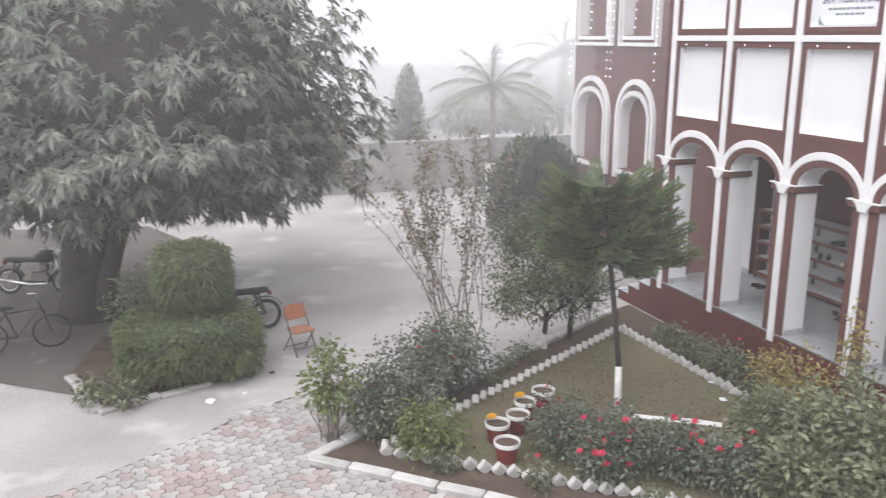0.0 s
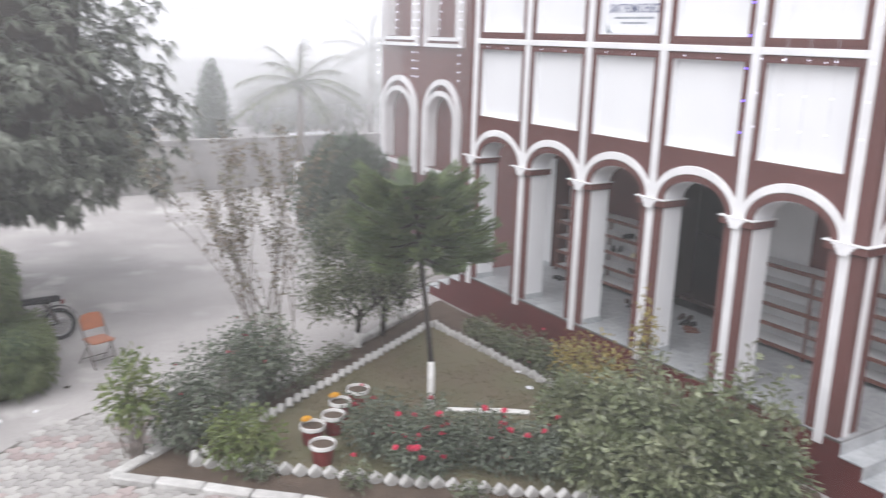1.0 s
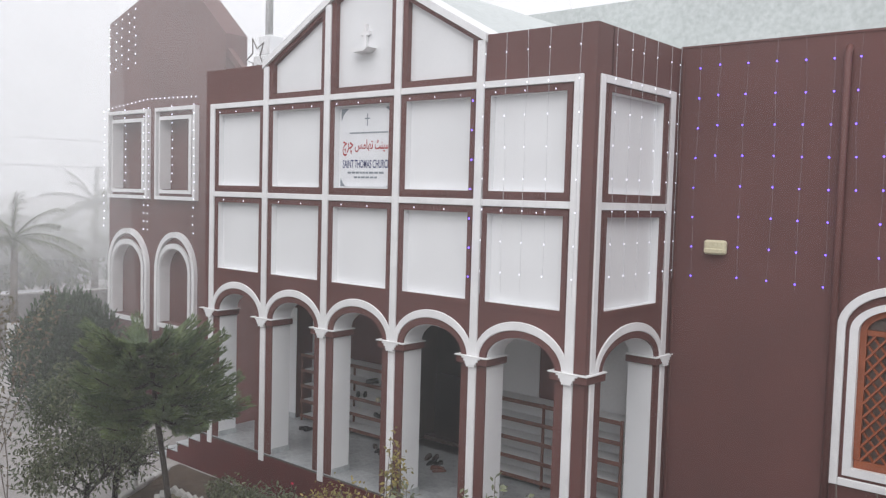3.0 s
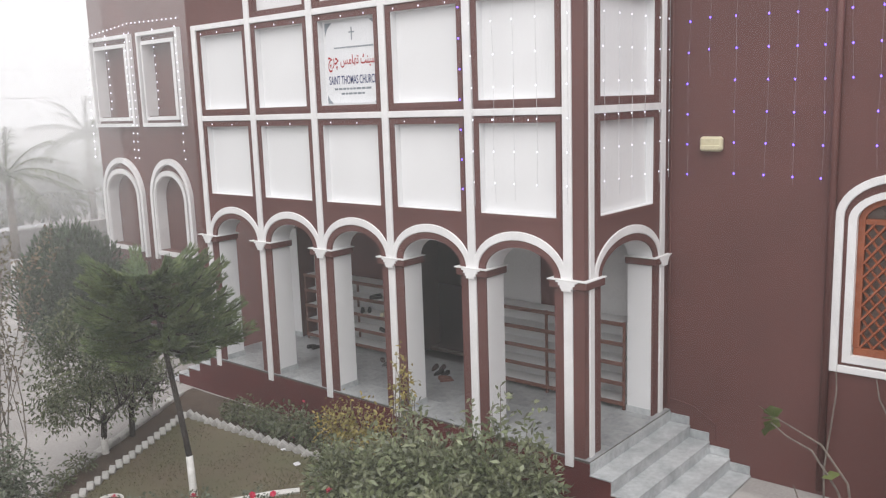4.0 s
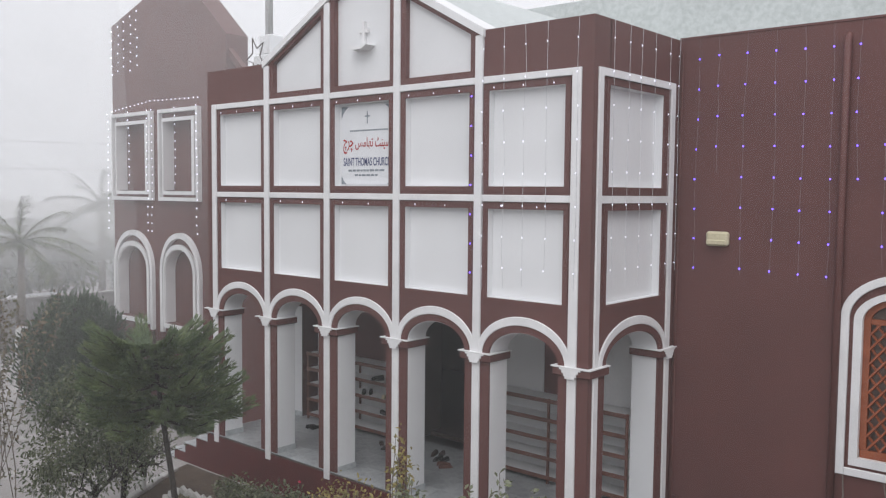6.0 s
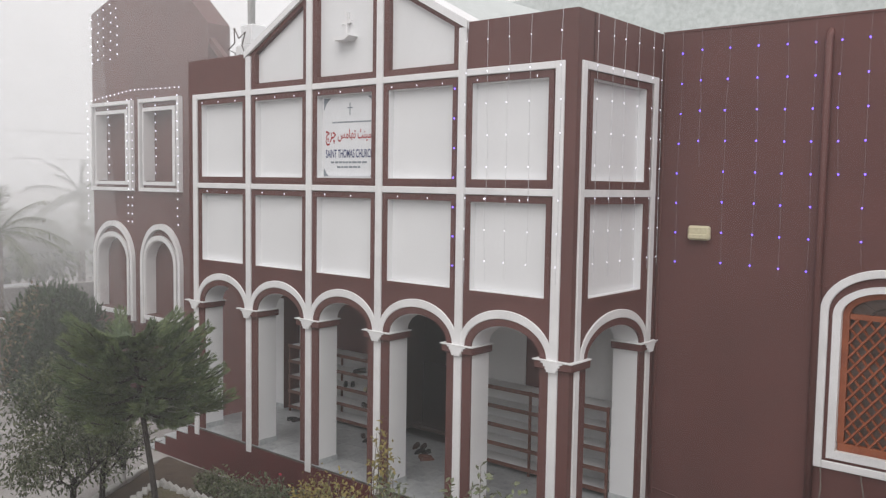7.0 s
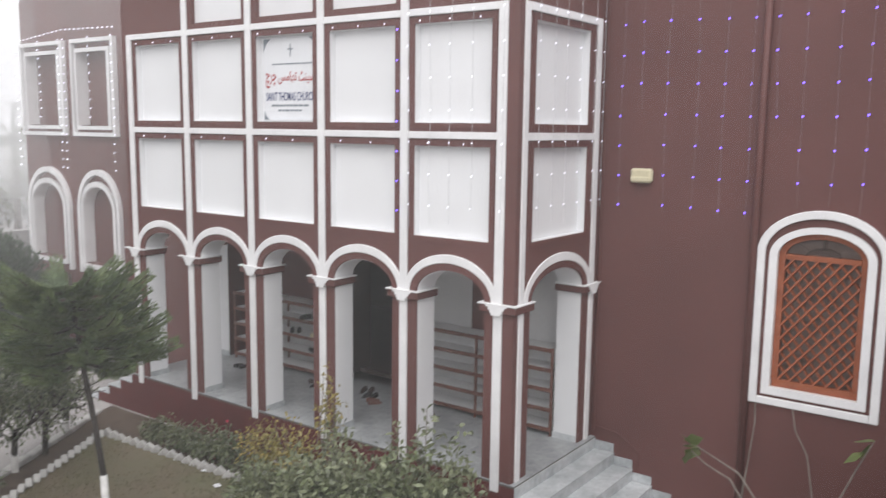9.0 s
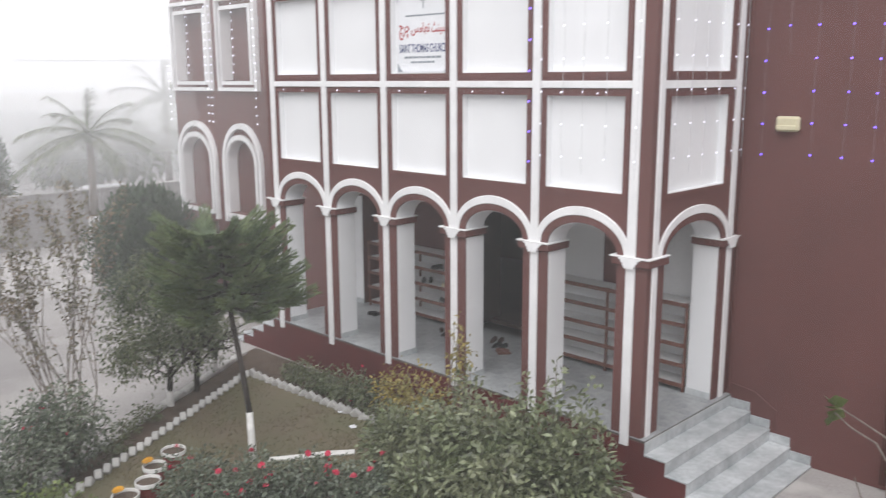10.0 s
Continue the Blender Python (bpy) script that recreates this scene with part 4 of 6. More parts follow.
for i, (x, y, h) in enumerate(((7.4, -1.34, 1.75), (7.8, -1.2, 2.0), (8.37, -1.25, 1.9), (6.52, -1.43, 1.7))):
    shrub("hedge_shoot", "tall leafy shoot rising out of the hedge", (x, y), [(x, y, h * 0.72, 0.17, 0.17, h * 0.3)], 170, 0.13, 0.05, BUSHLEAF, 71 + i, "shrub", group="hedge shoots", stems=3)
shrub("yellow_shrub", "yellow-leaved croton shrub beside the plinth", (4.86, -0.76), [(4.81, -0.81, 0.75, 0.5, 0.3, 0.42), (5.26, -0.82, 0.62, 0.4, 0.3, 0.4)], 850, 0.085, 0.042, YELLOWLEAF, 81, "shrub")
shrub("yellow_shrub", "tall thin yellow-leaved spray beside the plinth", (5.51, -0.62), [(5.56, -0.62, 1.45, 0.17, 0.17, 0.55)], 230, 0.08, 0.045, YELLOWLEAF, 82, "shrub", stems=4)
shrub("yellow_shrub", "low yellow-green shrub beside the plinth", (4.13, -0.7), [(4.08, -0.7, 0.5, 0.4, 0.25, 0.4)], 600, 0.08, 0.04, YELLOWLEAF, 83, "shrub")
for i, (x, y, r, h) in enumerate(((1.41, -0.67, 0.3, 0.2), (2.2, -0.73, 0.38, 0.25), (2.89, -0.69, 0.4, 0.32), (3.49, -0.74, 0.42, 0.34), (4.56, -1.16, 0.4, 0.3), (5.34, -1.36, 0.45, 0.36), (6.04, -1.03, 0.45, 0.45))):
    shrub("bed_plant", "low green plant in the bed along the plinth", (x, y), [(x, y, h, r, 0.3, h * 0.85)], 650, 0.09, 0.04, CITRUS, 91 + i, "plant", group="bed plants", stems=4, flowers=2 if i in (2, 5) else 0, flower_mat=PETAL)
for i, (x, y) in enumerate(((1.48, -4.04), (1.14, -3.54), (2.01, -4.49), (4.44, -6.15), (5.25, -5.18), (6.25, -4.1))):
    shrub("bed_plant", "small weedy plant in bare soil", (x, y), [(x, y, 0.15, 0.22, 0.22, 0.14)], 220, 0.08, 0.035, CITRUS, 111 + i, "plant", group="bed plants", stems=3)


def topiary():
    rng = np.random.default_rng(14)
    tiers = [((-0.3, -9.05, 0.58), (1.0, 1.12, 0.52)), ((-0.35, -8.93, 1.72), (0.54, 0.58, 0.5))]
    top = thing("clipped_thuja", "two-tiered clipped thuja bush under the mango", "bush")
    part("stem", Mesh().tube([(-0.3, -9.0, 0), (-0.3, -9.0, 1.6)], 0.09, 8), BARK, top)

    def drum(d, centre_at, size, layer, seed):
        """A clipped drum with a flat top, rounded shoulders and a shaggy face."""
        q = d * (np.abs(d) ** 3.6).sum(1, keepdims=True) ** (-1 / 3.6)
        return np.array(centre_at) + q * (lumpy(d, 0.14, 2.2, seed) * lumpy(d, 0.12, 6.0, seed + 3) * layer)[:, None] * np.array(size)

    P, D = [], []
    for k, (at, size) in enumerate(tiers):
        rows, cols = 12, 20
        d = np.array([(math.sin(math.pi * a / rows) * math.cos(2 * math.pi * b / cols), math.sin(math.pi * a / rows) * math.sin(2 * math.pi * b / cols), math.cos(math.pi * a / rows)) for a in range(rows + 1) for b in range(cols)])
        # closed core added in the darker foliage colour, keeping the drum dark inside
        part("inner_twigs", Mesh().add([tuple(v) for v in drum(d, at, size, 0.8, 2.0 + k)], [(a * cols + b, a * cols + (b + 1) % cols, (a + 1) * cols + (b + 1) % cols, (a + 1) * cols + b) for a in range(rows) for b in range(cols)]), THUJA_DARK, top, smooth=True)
        d = sphere_dirs(17000 if k == 0 else 8500, rng)
        P.append(drum(d, at, size, 1 - 0.2 * rng.random(len(d)) ** 1.5, 2.0 + k))
        D.append(d * 0.8 + rng.normal(size=d.shape) * 0.4 + np.array([0, 0, 0.15]))
    P, D = np.concatenate(P), np.concatenate(D)
    keep = P[:, 2] > 0.06
    P, D = P[keep], D[keep]
    part("foliage", leaf_mesh("foliage", P, D, rng.uniform(0.07, 0.17, len(P)), 0.022, 0.9, THUJA, rng, 0.3), THUJA, top)


topiary()


def conifer(label, x, y, h, r, count, seed, fat):
    """Upswept sprays in many small clumps round a stem."""
    rng = np.random.default_rng(seed)
    top = thing("conifer", label, "tree", "conifers")
    part("stem", Mesh().tube([(x, y, 0), (x, y, h * 0.9)], [0.12, 0.03], 8), BARK, top)
    blobs = []
    for k in range(70):
        u = (k + rng.random()) / 70
        prof = r * math.sin(math.pi * (0.16 + 0.8 * u)) ** fat
        a, d = k * 2.4, prof * rng.uniform(0.5, 0.85)
        blobs.append((x + math.cos(a) * d, y + math.sin(a) * d, 0.15 + u * h * 0.88, 0.12 + prof * 0.32, 0.12 + prof * 0.32, 0.2 + prof * 0.3))
    P, N = in_blobs(blobs, count, rng, 0.5, 0.4, 3.0)
    keep = P[:, 2] > 0.03
    P, N = P[keep], N[keep]
    D = N * 0.6 + np.array([0, 0, 0.8]) + rng.normal(size=P.shape) * 0.35
    part("foliage", leaf_mesh("foliage", P, D, rng.uniform(0.1, 0.24, len(P)), 0.045, 0.0, THUJA_DARK, rng, 0.3), THUJA_DARK, top)


conifer("bushy dark conifer beside the tower", -7.0, 0.55, 2.85, 1.3, 15000, 15, 0.6)
conifer("tall narrow cypress behind the boundary wall", -17.0, 0.0, 4.75, 0.62, 6000, 16, 0.85)
conifer("dark conifer beyond the boundary wall", -19.0, 9.5, 3.6, 1.4, 4000, 17, 0.6)


def palm(x, y, h, reach, seed):
    rng = np.random.default_rng(seed)
    top = thing("palm", "feathery palm with a whitewashed foot", "palm tree", "palms")
    part("trunk", Mesh().tube([(x, y, 0.9), (x + 0.05, y, h * 0.5), (x, y + 0.05, h)], [0.17, 0.13, 0.10], 10), PALE_BARK, top, smooth=True)
    part("painted_trunk", Mesh().tube([(x, y, 0), (x, y, 0.95)], [0.26, 0.18], 10), WHITEWASH, top, "whitewashed foot")
    for i in range(16):
        a = 2.4 * i + rng.normal() * 0.15
        e = radians(82 - 92 * (i / 15) ** 0.8)
        out, sag = np.array([math.cos(a), math.sin(a), 0]), rng.uniform(0.4, 0.6)
        pts = [np.array([x, y, h]) + reach * (out * (math.cos(e) * u + 0.12 * u * u) + np.array([0, 0, math.sin(e) * u - sag * u * u * (0.45 + 0.6 * math.cos(e))])) for u in np.linspace(0, 1, 10)]
        P, D = [], []
        for s in range(1, 10):
            for q in range(6):
                u = q / 6
                p = pts[s - 1] * (1 - u) + pts[s] * u
                ax = pts[s] - pts[s - 1]
                ax /= np.linalg.norm(ax)
                for sgn in (-1, 1):
                    P.append(p)
                    D.append(np.cross(ax, [0, 0, 1]) * sgn + ax * 0.7 + rng.normal(size=3) * 0.1)
        frond = part("frond", leaf_mesh("frond", np.array(P), np.array(D), reach * 0.19, 0.03, 0.8, CITRUS, rng, 0.8), CITRUS, top)
        part("midrib", Mesh().tube([tuple(p) for p in pts], list(np.linspace(0.03, 0.008, 10)), 5), CITRUS, frond, tidy=False)


palm(-15.35, 2.72, 3.75, 2.25, 61)
palm(-21.0, 8.5, 4.9, 2.2, 62)

# ---- courtyard things ----
def folding_chair(at):
    top = thing("folding_chair", "orange metal folding chair standing open on concrete", "chair", at=at)
    for s in (-1, 1):
        part("front_leg", Mesh().tube([(s * 0.2, 0.24, 0.01), (s * 0.2, -0.02, 0.43), (s * 0.2, -0.2, 0.74), (s * 0.19, -0.215, 0.80), (s * 0.15, -0.225, 0.845)], 0.012, 8), STEEL, top, smooth=True)
        part("rear_leg", Mesh().tube([(s * 0.225, -0.24, 0.01), (s * 0.225, 0.12, 0.45)], 0.011, 8), STEEL, top, smooth=True)
    part("seat", Mesh().slab([(-0.19, -0.17), (0.19, -0.17), (0.2, 0.18), (0.16, 0.215), (-0.16, 0.215), (-0.2, 0.18)], 0.435, 0.46), CHAIR, top, "orange pressed metal seat", bevel=0.008)
    back = Mesh(lambda a, d, z: (a, -0.195 + d - (z - 0.74) * 0.3, z))
    back.prism([(-0.195, 0.60), (0.195, 0.60), (0.2, 0.78), (0.15, 0.85), (0.05, 0.865), (-0.05, 0.865), (-0.15, 0.85), (-0.2, 0.78)], 0, 0.018)
    part("backrest", back, CHAIR, top, "orange pressed metal backrest", bevel=0.005)
    part("crossbar", Mesh().tube([(-0.2, 0.16, 0.14), (0.2, 0.16, 0.14)], 0.008, 6), STEEL, top)
    part("crossbar", Mesh().tube([(-0.225, -0.17, 0.1), (0.225, -0.17, 0.1)], 0.008, 6), STEEL, top)


folding_chair(pose(-0.5, -7.15, 0, 0, 0, -72))


def torus(R, r, axis_at, n=28, k=8):
    m = Mesh()
    m.add([(axis_at[0] + r * math.sin(2 * math.pi * j / k), axis_at[1] + (R + r * math.cos(2 * math.pi * j / k)) * math.cos(2 * math.pi * i / n), axis_at[2] + (R + r * math.cos(2 * math.pi * j / k)) * math.sin(2 * math.pi * i / n)) for i in range(n) for j in range(k)],
          [(i * k + j, i * k + (j + 1) % k, ((i + 1) % n) * k + (j + 1) % k, ((i + 1) % n) * k + j) for i in range(n) for j in range(k)])
    return m


def motorcycle(at, label):
    """A small commuter motorcycle along y, front towards +y."""
    top = thing("motorcycle", label, "motorcycle", "motorcycles", at=at)
    for y in (0.62, -0.62):
        w = part("wheel", torus(0.255, 0.04, (0, y, 0.295)), BLACK, top, smooth=True)
        part("rim", torus(0.215, 0.014, (0, y, 0.295), 28, 6), CHROME, w, smooth=True)
        part("hub", Mesh().tube([(-0.06, y, 0.295), (0.06, y, 0.295)], 0.05, 12), CHROME, w)
        for i in range(14):
            a = 2 * math.pi * i / 14
            part("spoke", Mesh().tube([(0.03 * (-1) ** i, y + 0.04 * math.cos(a), 0.295 + 0.04 * math.sin(a)), (0, y + 0.215 * math.cos(a + 0.2), 0.295 + 0.215 * math.sin(a + 0.2))], 0.003, 4), CHROME, w, tidy=False)
        f = Mesh()
        arc = [(y + 0.335 * math.cos(t), 0.295 + 0.335 * math.sin(t)) for t in np.linspace(0.3, 2.7, 10)]
        for (y0, z0), (y1, z1) in zip(arc, arc[1:]):
            f.add([(-0.06, y0, z0), (0.06, y0, z0), (0.06, y1, z1), (-0.06, y1, z1), (-0.06, y0, z0 + 0.012), (0.06, y0, z0 + 0.012), (0.06, y1, z1 + 0.012), (-0.06, y1, z1 + 0.012)], [(0, 1, 2, 3), (4, 7, 6, 5), (0, 4, 5, 1), (1, 5, 6, 2), (2, 6, 7, 3), (3, 7, 4, 0)])
        part("mudguard", f, CHROME if y > 0 else BLACK, top, "curved mudguard", tidy=False)
    part("tank", Mesh(lambda a, d, z: (a, d, z)).tube([(0, 0.42, 0.80), (0, 0.36, 0.84), (0, 0.2, 0.85), (0, 0.02, 0.80)], [0.06, 0.13, 0.15, 0.10], 14), BLACK, top, "black fuel tank", smooth=True)
    part("saddle", Mesh().prism([(-0.1, 0.72), (0.1, 0.72), (0.12, 0.78), (0.09, 0.82), (-0.09, 0.82), (-0.12, 0.78)], -0.68, 0.02), BLACK, top, "long black saddle", bevel=0.02)
    part("engine", Mesh().box(-0.13, 0.13, -0.08, 0.3, 0.28, 0.52).box(-0.08, 0.08, 0.08, 0.26, 0.52, 0.7), STEEL, top, bevel=0.03)
    part("exhaust", Mesh().tube([(0.1, 0.28, 0.42), (0.12, 0.25, 0.25), (0.14, -0.1, 0.24), (0.16, -0.75, 0.34)], [0.02, 0.02, 0.04, 0.045], 10), CHROME, top, smooth=True)
    for s in (-1, 1):
        part("fork", Mesh().tube([(s * 0.08, 0.62, 0.3), (s * 0.08, 0.40, 0.95)], 0.022, 8), CHROME, top, smooth=True)
        part("shock", Mesh().tube([(s * 0.11, -0.6, 0.32), (s * 0.11, -0.42, 0.68)], 0.028, 8), STEEL, top)
        part("mirror", Mesh().tube([(s * 0.25, 0.36, 1.02), (s * 0.32, 0.34, 1.2)], 0.006, 5).lathe([(0.01, 1.18), (0.055, 1.19), (0.055, 1.2), (0.01, 1.21)], s * 0.33, 0.34, 10), BLACK, top)
    part("handlebar", Mesh().tube([(-0.36, 0.24, 1.0), (-0.2, 0.36, 1.02), (0, 0.4, 0.98), (0.2, 0.36, 1.02), (0.36, 0.24, 1.0)], 0.014, 8), CHROME, top, smooth=True)
    part("headlight", Mesh().tube([(0, 0.40, 0.92), (0, 0.5, 0.91), (0, 0.53, 0.91)], [0.05, 0.095, 0.09], 14), CHROME, top, smooth=True)
    part("tail_light", Mesh().box(-0.05, 0.05, -0.74, -0.68, 0.66, 0.74), TERRACOTTA, top, bevel=0.01)
    part("frame", Mesh().tube([(0, 0.4, 0.85), (0, 0.3, 0.3), (0, -0.1, 0.28), (0, -0.62, 0.3), (0, -0.5, 0.7), (0, 0.4, 0.8)], 0.02, 6), BLACK, top)


motorcycle(pose(-1.98, -8.15, 0, 0, 8, 184), "black motorcycle parked behind the clipped bush")
motorcycle(pose(-6.0, -12.0, 0, 0, -8, -20), "black motorcycle parked in the shade of the mango")


def pot(x, y, r, h, label, soil=True, tilt=0.0, flower=False):
    top = thing("flower_pot", label, "flower pot", "flower pots", at=pose(x, y, 0.06, tilt, 0, 0))
    part("body", Mesh().lathe([(r * 0.68, 0), (r * 0.9, h * 0.72), (r * 0.9, h * 0.73), (r * 0.8, h * 0.74), (r * 0.6, 0.04)], 0, 0, 20), TERRACOTTA, top, smooth=False)
    part("rim", Mesh().lathe([(r * 0.92, h * 0.78), (r * 1.0, h * 0.8), (r * 1.02, h * 0.98), (r * 0.99, h), (r * 0.94, h * 0.985), (r * 0.92, h * 0.8)], 0, 0, 24), WHITEWASH, top, "white painted rim")
    part("soil", Mesh().lathe([(r * 0.86, h * 0.74), (r * 0.925, h * 0.86), (r * 0.4, h * 0.89)], 0, 0, 16), SOIL, top)
    if flower:
        d = flower_data(MARIGOLD, 0.05)
        for k in range(3):
            part("bloom", d, MARIGOLD, top, at=pose(0.05 * k - 0.1, 0.04 * (k % 2) - 0.08, h + 0.03 + 0.03 * k, 10 * k, 15, 0))


for x, y, r, f in ((3.18, -4.12, 0.175, 0), (3.46, -4.55, 0.16, 1), (3.83, -4.83, 0.17, 0), (4.0, -5.22, 0.175, 1), (4.56, -5.32, 0.175, 0)):
    pot(x, y, r, 0.3, "red painted flower pot with a white rim on the lawn", flower=bool(f))
pot(-0.34, -8.09, 0.16, 0.34, "red flower pot beside the clipped bush")


# ---- porch things ----
def shoe_rack(x0, x1, y0, y1, z0, h, shelves, label):
    top = thing("shoe_rack", label, "shoe rack", "shoe racks")
    for x in (x0, (x0 + x1) / 2, x1):
        for y in (y0, y1):
            part("post", Mesh().box(x - 0.018, x + 0.018, y - 0.018, y + 0.018, z0, z0 + h), RACK, top, tidy=False)
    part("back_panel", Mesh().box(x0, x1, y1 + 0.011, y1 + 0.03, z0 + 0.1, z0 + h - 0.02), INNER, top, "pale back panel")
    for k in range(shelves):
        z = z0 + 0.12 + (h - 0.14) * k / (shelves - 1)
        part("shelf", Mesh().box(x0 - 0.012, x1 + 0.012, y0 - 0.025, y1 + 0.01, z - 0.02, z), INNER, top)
        part("shelf_edge", Mesh().box(x0 - 0.02, x1 + 0.02, y0 - 0.04, y0 - 0.026, z - 0.045, z + 0.02), RACK, top, tidy=False)


shoe_rack(5.0, 7.86, 1.98, 2.36, FLOOR, 1.42, 5, "long brown slatted shoe rack along the porch wall")
shoe_rack(0.4, 2.75, 1.98, 2.36, FLOOR, 1.42, 5, "brown shoe rack with some shoes on it")


def shoe_pair(x, y, z, turn, mat, label):
    top = thing("shoes", label, "shoes", "pairs of shoes", at=pose(x, y, z, 0, 0, turn))
    for s in (-1, 1):
        part("shoe", Mesh(lambda a, d, zz: (a + s * 0.07, d, zz)).add([(-0.035, -0.12, 0), (0.035, -0.12, 0), (0.045, 0.06, 0), (0.02, 0.14, 0), (-0.02, 0.14, 0), (-0.045, 0.06, 0), (-0.03, -0.11, 0.075), (0.03, -0.11, 0.075), (0.035, 0.04, 0.06), (0.015, 0.12, 0.035), (-0.015, 0.12, 0.035), (-0.035, 0.04, 0.06)],
             [(5, 4, 3, 2, 1, 0), (6, 7, 8, 9, 10, 11)] + [(i, (i + 1) % 6, (i + 1) % 6 + 6, i + 6) for i in range(6)]), mat, top, bevel=0.008)


random.seed(9)
for x, y, z, mat in ((3.2, 1.55, FLOOR, BLACK), (3.45, 1.4, FLOOR, BLACK), (2.9, 1.75, FLOOR, DARK), (1.3, 1.7, FLOOR, BLACK), (1.05, 1.55, FLOOR, BLACK), (4.35, 1.7, FLOOR, BLACK), (4.6, 1.5, FLOOR, RACK), (5.75, 1.55, FLOOR, RACK), (4.1, 1.9, FLOOR, DARK), (2.0, 2.15, 1.56, BLACK), (2.6, 2.15, 1.56, CREAM), (2.3, 2.15, 1.88, BLACK), (2.55, 2.15, 1.24, BLACK)):
    shoe_pair(x, y, z, random.uniform(0, 360), mat, "pair of worn shoes on the porch floor" if z == FLOOR else "pair of worn shoes on the rack")

# ---- sign ----
sign = thing("church_sign", "white printed church sign with red and blue lettering", "sign")
SX0, SX1, SZ0, SZ1, SY = 3.48, 4.66, 5.7, 6.97, 0.1
part("board", Mesh().box(SX0, SX1, SY, SY + 0.02, SZ0, SZ1), SIGNWHITE, sign)


def lettering(text, x0, x1, z, height, mat, name="lettering"):
    cu = bpy.data.curves.new("text", "FONT")
    cu.body, cu.align_x, cu.align_y, cu.size, cu.extrude, cu.offset = text, "LEFT", "BOTTOM", 1.0, 0.0, 0.012
    ob = new("text", cu)
    me = bpy.data.meshes.new_from_object(ob.evaluated_get(bpy.context.evaluated_depsgraph_get()))
    bpy.data.objects.remove(ob)
    co = np.array([v.co[:] for v in me.vertices])
    lo, hi = co.min(0), co.max(0)
    for v in me.vertices:
        v.co = (x0 + (v.co.x - lo[0]) / (hi[0] - lo[0]) * (x1 - x0), SY - 0.004, z + (v.co.y - lo[1]) / (hi[1] - lo[1]) * height)
    me.materials.clear()
    me.materials.append(mat)
    part(name, me, mat, sign)


lettering("SAINT THOMAS CHURCH", SX0 + 0.05, SX1 - 0.04, 6.0, 0.135, SIGNBLUE)
for z, w, h in ((5.91, 0.42, 0.032), (5.835, 0.27, 0.03)):
    x = (SX0 + SX1) / 2 - w
    random.seed(int(z * 100))
    while x < (SX0 + SX1) / 2 + w:
        e = x + random.uniform(0.04, 0.11)
        part("print_bar", Mesh().box(x, e, SY - 0.004, SY - 0.001, z, z + h), SIGNGREY, sign, tidy=False)
        x = e + 0.02
# the red script line, in joined letter forms set from the far end of the line
for word, u0, u1 in (("\ufb7a\ufeae\ufb7c", 0.04, 0.26), ("\ufeb2\ufee3\ufe8e\ufbad\ufe97", 0.30, 0.68), ("\ufb67\ufee8\ufbff\ufeb3", 0.72, 1.02)):
    lettering(word, SX0 + u0 * 1.1, SX0 + u1 * 1.1, 6.2 if u0 < 0.1 else 6.26, 0.24 if u0 < 0.1 else 0.2, SIGNRED, "script")
random.seed(3)
x = SX0 + 0.2
while x < SX1 - 0.1:
    e = x + random.uniform(0.02, 0.05)
    part("print_bar", Mesh().box(x, e, SY - 0.004, SY - 0.001, 6.56, 6.585), SIGNGREY, sign, tidy=False)
    x = e + 0.012
part("printed_cross", Mesh().box(4.08, 4.1, SY - 0.004, SY - 0.001, 6.68, 6.88).box(4.03, 4.15, SY - 0.0045, SY - 0.001, 6.79, 6.81), SIGNGREY, sign, tidy=False)
for sx, s in ((SX0, 1), (SX1, -1)):
    part("corner_ornament", Mesh().prism([(sx, SZ1), (sx + s * 0.17, SZ1), (sx + s * 0.1, SZ1 - 0.05), (sx + s * 0.05, SZ1 - 0.1), (sx, SZ1 - 0.2)], SY - 0.004, SY - 0.001), SIGNGREY, sign, tidy=False)
    part("corner_ornament", Mesh().prism([(sx, SZ0), (sx + s * 0.12, SZ0), (sx + s * 0.05, SZ0 + 0.06), (sx, SZ0 + 0.14)], SY - 0.004, SY - 0.001), SIGNGREY, sign, tidy=False)

# ---- wall lamp, roof star, flagpole ----
lamp = thing("wall_lamp", "cream plastic bulkhead lamp on the maroon wall", "lamp")
part("housing", Mesh().box(8.86, 9.19, BACK - 0.11, BACK - 0.002, 4.84, 5.05), CREAM, lamp, bevel=0.03)
part("lens", Mesh().box(8.88, 9.17, BACK - 0.135, BACK - 0.111, 4.86, 4.93), CREAM, lamp, bevel=0.01)
star = thing("roof_star", "wire star decoration on the porch roof", "star decoration")
pts = []
for i in range(11):
    a = math.pi / 2 + 0.4 + i * math.pi / 5
    r = 0.42 if i % 2 == 0 else 0.17
    pts.append((-0.3 + 0.75 * r * math.cos(a), 1.2, 8.3 + r * math.sin(a)))
part("star_outline", Mesh().tube(pts, 0.014, 5), STEEL, star)
part("star_stand", Mesh().tube([(-0.05, 1.2, 7.4), (-0.3, 1.2, 8.13)], 0.014, 5), STEEL, star)
part("porch_roof", Mesh().box(LEFT + THICK, RIGHT - THICK, THICK, BACK, 7.2, 7.4), ROOFING, church)
tank = thing("roof_turret", "white stepped turret base with a pole on the roof", "roof turret")
part("base", Mesh().box(-2.6, -1.8, 2.85, 3.4, 7.6, 8.75), WHITE, tank, bevel=0.02)
part("upper_base", Mesh().box(-2.42, -1.98, 2.86, 3.25, 8.75, 9.2), WHITE, tank, bevel=0.02)
